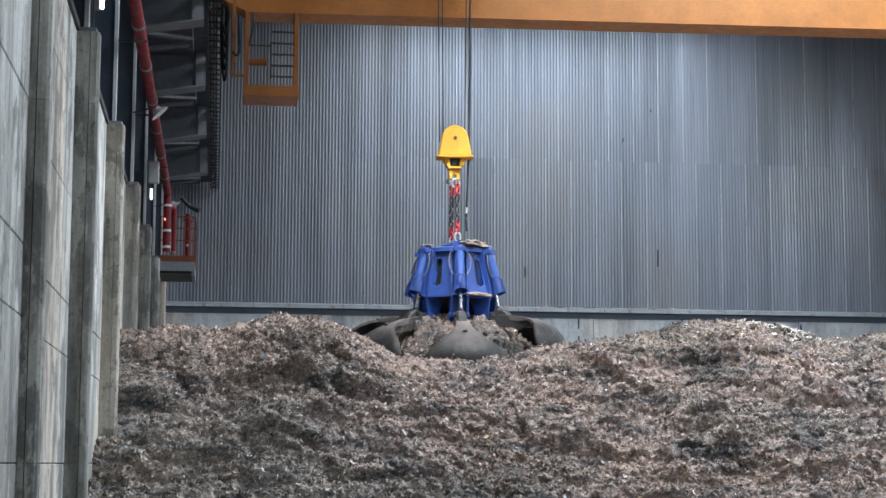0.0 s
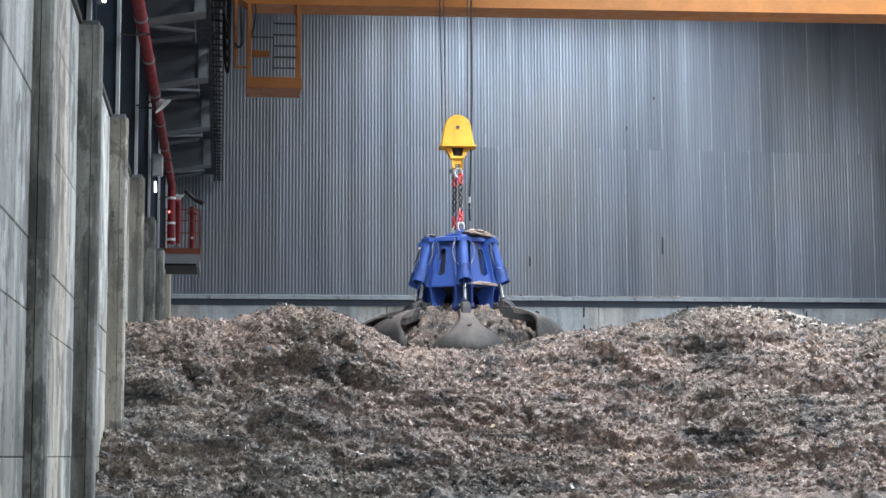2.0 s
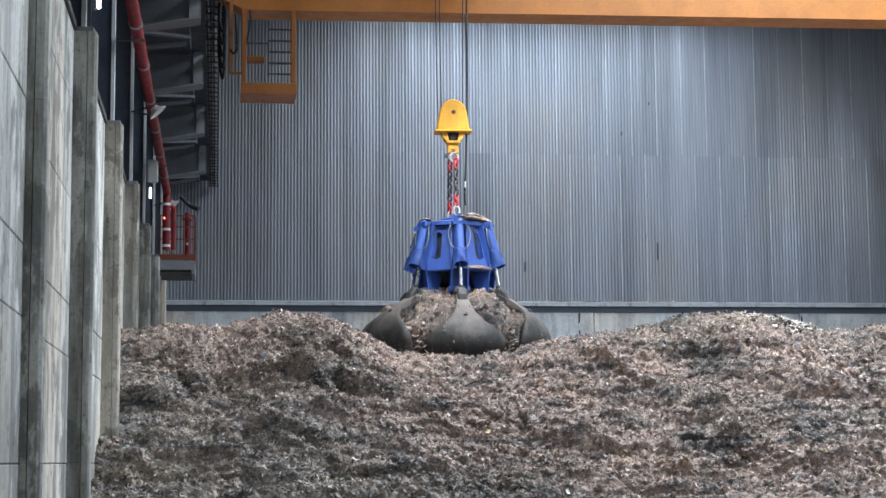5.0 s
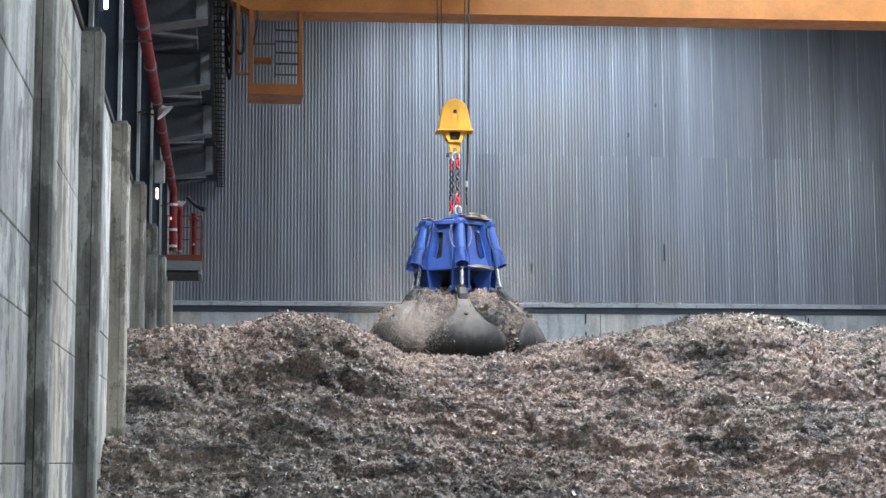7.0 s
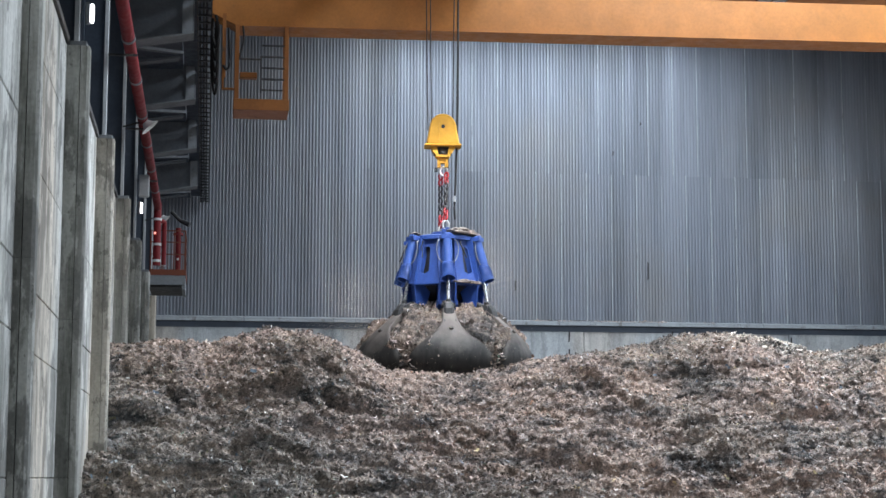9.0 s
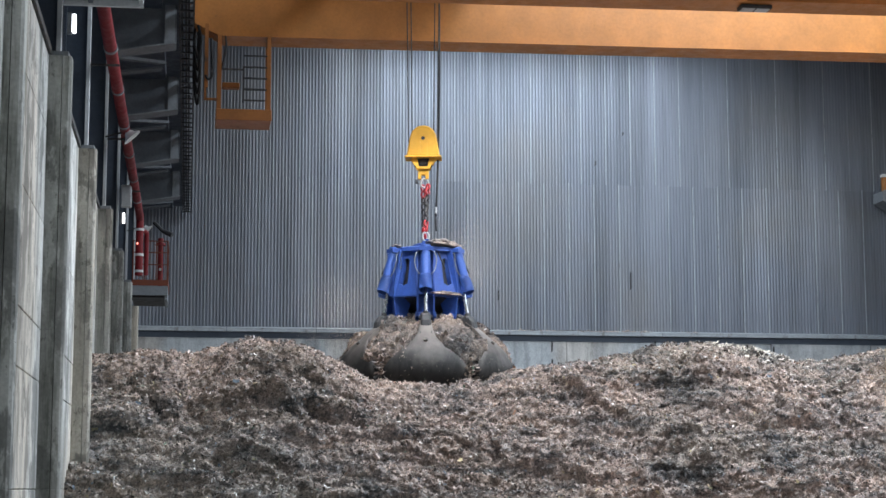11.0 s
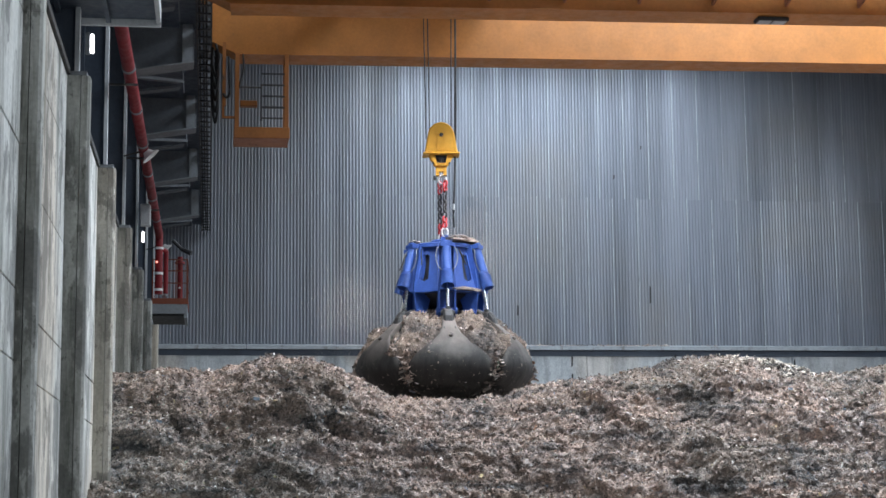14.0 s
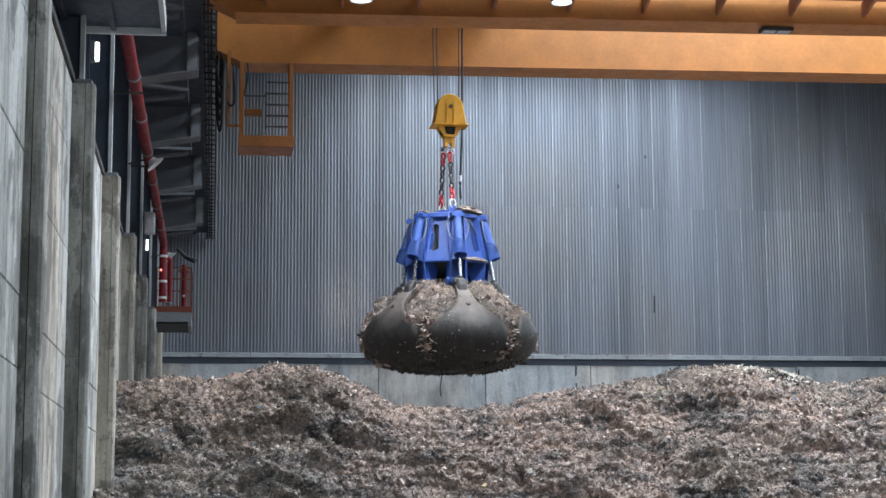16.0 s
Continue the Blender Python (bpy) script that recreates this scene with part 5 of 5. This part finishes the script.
def waste_load():
    w = thing("waste_load", "load of shredded waste heaped between the jaws, its core darkened for shade", "waste load", at=(4.5, 33, 6.06))
    bm = bmesh.new()
    prof = [(0.001, -1.6), (0.25, -1.58), (0.5, -1.58), (0.75, -1.62), (0.98, -1.7), (1.18, -1.82), (1.35, -1.96), (1.48, -2.1), (1.57, -2.24), (1.64, -2.4), (1.66, -2.55), (1.62, -2.72), (1.48, -2.9), (1.22, -3.03), (0.8, -3.12), (0.3, -3.15), (0.001, -3.16)]
    revolve(bm, prof, 90)
    bmesh.ops.subdivide_edges(bm, edges=bm.edges[:], cuts=2, use_grid_fill=True)
    for v in bm.verts:
        r = math.hypot(v.co.x, v.co.y)
        d = 0.13 * noise.noise(v.co * 2.6) + 0.07 * noise.noise(v.co * 7) + 0.04 * noise.noise(v.co * 16)
        at_jaw = max(0.0, math.cos(6 * (math.atan2(v.co.y, v.co.x) + math.pi / 2)))
        if r > 0.6:
            v.co.x *= 1 - 0.13 * at_jaw
            v.co.y *= 1 - 0.13 * at_jaw
            v.co.z -= 0.07 * at_jaw
        if r > 0.05:
            v.co.x *= 1 + d / max(r, 0.4) * 0.7
            v.co.y *= 1 + d / max(r, 0.4) * 0.7
        v.co.z += d * 1.1
    for f in bm.faces:
        f.smooth = True
    bm.normal_update()
    rng = random.Random(5)
    spots = []
    fs = [f for f in bm.faces]
    for f in fs:
        if f.calc_center_median().z < -2.9:
            continue
        if rng.random() < 0.38:
            spots.append((f.calc_center_median(), f.normal.copy()))
    part("core_mass", bm, WASTE_SHADED, w)
    o = new("loose_scrap", scraps_mesh("loose_scrap", spots, rng, (0.025, 0.085), 0.9))
    o.parent = w
    tagged(o, "loose paper and plastic scraps", kind="stuff")
    # fringes hanging in the gaps between the jaws
    fr, under = [], []
    for a in PHI:
        for _ in range(110):
            z = rng.uniform(-3.15, -2.2)
            rr = np.interp(-z, [2.2, 2.45, 2.62, 2.8, 2.95, 3.07, 3.15], [1.5, 1.66, 1.71, 1.66, 1.55, 1.37, 1.15]) + rng.uniform(0, 0.05)
            p = at_azimuth(a + 30 + rng.gauss(0, 2.2)) @ Vector((rr, 0, z))
            fr.append((p, Vector((0, 0, -0.3))))
        for _ in range(150):
            k = rng.random()
            p = at_azimuth(a + rng.uniform(-28, 28)) @ Vector((0.7 + 0.8 * k, 0, -3.2 + 0.22 * k * k - rng.uniform(0.0, 0.05)))
            under.append((p, Vector((1, 0.3, 0.1)).normalized()))
    o = new("fringe", scraps_mesh("fringe", fr, rng, (0.02, 0.085)))
    o.parent = w
    tagged(o, "ragged scraps caught between the jaws", kind="stuff")
    me = scraps_mesh("hanging_shreds", under, rng, (0.02, 0.07))
    me.materials.clear()
    # near-black colour paints in the lack of light under the jaws
    me.materials.append(painted("shaded_shreds", (0.06, 0.055, 0.05), 0.8, (0.16, 0.14, 0.12), 0.6, 0.4))
    o = new("hanging_shreds", me)
    o.parent = w
    tagged(o, "shreds hanging under the jaws, darkened for the shade there", kind="stuff")
    pipe_curve("strand", [(-0.36, -0.9, -3.2), (-0.37, -0.9, -3.4), (-0.4, -0.9, -3.62), (-0.39, -0.9, -3.78)], 0.012, BLACK, w, "thin dark strand hanging down")
    return w


def dust_cloud(label, count, spread, size, seed):
    """Fine airborne dust: a drifting swarm of tiny specks, thinning outwards."""
    rng = np.random.default_rng(seed)
    centre = rng.normal(0, 1, (count, 3))
    centre = centre * np.array(spread) * (1 + 0.25 * np.sin(3.1 * centre[:, [1, 2, 0]]))
    corners = centre[:, None, :] + rng.normal(0, size, (count, 3, 3))
    me = bpy.data.meshes.new("dust_cloud")
    me.from_pydata(corners.reshape(-1, 3).tolist(), [], np.arange(count * 3).reshape(-1, 3).tolist())
    me.materials.append(DUST)
    return tagged(new("dust_cloud", me), label, "dust", kind="stuff")


structure()
left_wall()
back_wall()
columns()
consoles()
runway()
red_pipe()
wall_fittings()
railed_platform()
crane()
crane_fittings()
far_right_bracket()
pile()
pale_scraps()
sill_debris()

BLOCK = hook_block()
ROPES, CABLE = ropes()
SLING = chain_sling()
GRAB = grab_body()
JAWS = jaws(GRAB)
dirt_on_grab(GRAB)
LOAD = waste_load()

# seconds, shackle x, shackle z, turn about the vertical
HANG = [(0, 4.552, 6.065, -0.5), (0.5, 4.545, 6.060, -0.5), (1, 4.543, 6.064, -0.5), (1.5, 4.529, 6.065, -0.3), (2, 4.533, 6.068, -0.3),
        (2.5, 4.538, 6.070, -0.2), (3, 4.544, 6.109, 0.0), (3.5, 4.571, 6.186, 0.0), (4, 4.600, 6.325, 0.0), (6.5, 4.445, 6.533, 0.8),
        (7, 4.445, 6.517, 0.0), (7.5, 4.435, 6.530, -0.2), (8, 4.449, 6.550, -0.5), (8.5, 4.484, 6.553, -0.5), (9, 4.509, 6.561, -2.0),
        (11.5, 4.441, 6.517, -7.8), (12, 4.410, 6.514, -7.8), (12.5, 4.406, 6.550, -7.3), (13, 4.416, 6.597, -7.3), (13.5, 4.446, 6.724, -5.5),
        (14, 4.465, 6.912, -2.8), (14.5, 4.517, 7.120, -0.5), (15, 4.516, 7.326, 3.0), (15.5, 4.539, 7.502, 5.5), (16, 4.541, 7.665, 7.5)]
OPEN = [(0, 25), (0.5, 24.5), (1, 23.5), (1.5, 22), (2, 20), (2.5, 17.5), (3, 14.8), (3.5, 13), (4, 12), (4.5, 9.5), (5, 6.5), (5.5, 4), (6.3, 2), (7, 1), (8, 0), (16, 0)]


PUFF = dust_cloud("dense puff of pale waste dust beside the closing grab", 42000, (0.27, 0.2, 0.24), 0.0038, 21)
DRIFT_PUFF = [(0, 3.3, 31.6, 2.6), (4.4, 3.3, 31.6, 2.6), (5.6, 3.35, 31.2, 3.9), (6.5, 3.42, 31.2, 4.12), (7.2, 3.4, 31.2, 4.25), (7.8, 3.28, 31.2, 4.3), (8.3, 3.05, 31.3, 3.9), (9.0, 2.95, 31.6, 3.0), (10, 2.9, 31.8, 2.5), (16, 2.9, 31.8, 2.5)]

PLUME = dust_cloud("thin plume of pale dust hanging beside the grab", 48000, (0.55, 0.35, 0.46), 0.0031, 22)
WISP = dust_cloud("faint wisp of pale dust rising behind the grab", 45000, (0.36, 0.3, 0.5), 0.003, 23)
DRIFT_PLUME = [(0, 3.2, 34.2, 1.2), (4.2, 3.2, 34.2, 1.2), (5.6, 3.3, 33.7, 4.2), (6.5, 3.15, 33.5, 4.95), (8, 3.05, 33.5, 5.0), (9, 2.95, 33.5, 5.15), (11.5, 3.0, 33.6, 5.2), (13, 2.9, 33.7, 5.4), (14.5, 2.8, 34.0, 5.6), (16, 2.7, 34.4, 5.8)]
DRIFT_WISP = [(0, 5.5, 34.2, 1.2), (4.2, 5.5, 34.2, 1.2), (5.6, 5.45, 33.7, 4.2), (6.5, 5.5, 33.6, 5.0), (8, 5.55, 33.6, 5.4), (9, 5.5, 33.7, 5.7), (11.5, 5.4, 34.0, 6.3), (16, 5.2, 35.0, 7.4)]


def motions():
    walk(PLUME, [(t, pose(x, y, z, 0, 0, 3 * t)) for t, x, y, z in DRIFT_PLUME])
    walk(WISP, [(t, pose(x, y, z, 0, 0, -3 * t)) for t, x, y, z in DRIFT_WISP])
    walk(PUFF, [(t, pose(x, y, z, 0, 0, 4 * t)) for t, x, y, z in DRIFT_PUFF])
    walk(GRAB, [(t, pose(x - 0.4 * math.sin(radians(a)), 33, z, 0, 0, a)) for t, x, z, a in HANG])
    walk(LOAD, [(t, pose(x - 0.4 * math.sin(radians(a)), 33, z, 0, 0, a)) for t, x, z, a in HANG])
    walk(SLING, [(t, pose(x - 0.4 * math.sin(radians(a)), 33, z, 0, 0, a)) for t, x, z, a in HANG])
    for ob in (BLOCK, ROPES, CABLE):
        walk(ob, [(t, pose(x - 0.005, 33, z + 1.63, 0, 0, -3 + a * 0.9)) for t, x, z, a in HANG])
    for a, jaw, rod in JAWS:
        c, s = math.cos(radians(a - 90)), math.sin(radians(a - 90))
        rows, rods = [], []
        for t, o in OPEN:
            if a == 0:          # the front jaw closes first
                o = max(0.0, o - 12.5)
            elif a == 300:
                o = min(0.6 * o + 7, 1.25 * o)
            else:
                o *= 1.28 if a == 60 else 1.42
            rows.append((t, pose(HINGE[0] * c, HINGE[0] * s, HINGE[1], 0, -o, a - 90)))
            co, so = math.cos(radians(o)), math.sin(radians(o))
            r = HINGE[0] + HORN[0] * co - HORN[1] * so
            z = HINGE[1] + HORN[0] * so + HORN[1] * co
            lean = math.degrees(math.atan2(0.70 - r, -0.27 - z))
            rods.append((t, pose(r * c, r * s, z, 0, lean, a - 90)))
        walk(jaw, rows)
        walk(rod, rods)


motions()
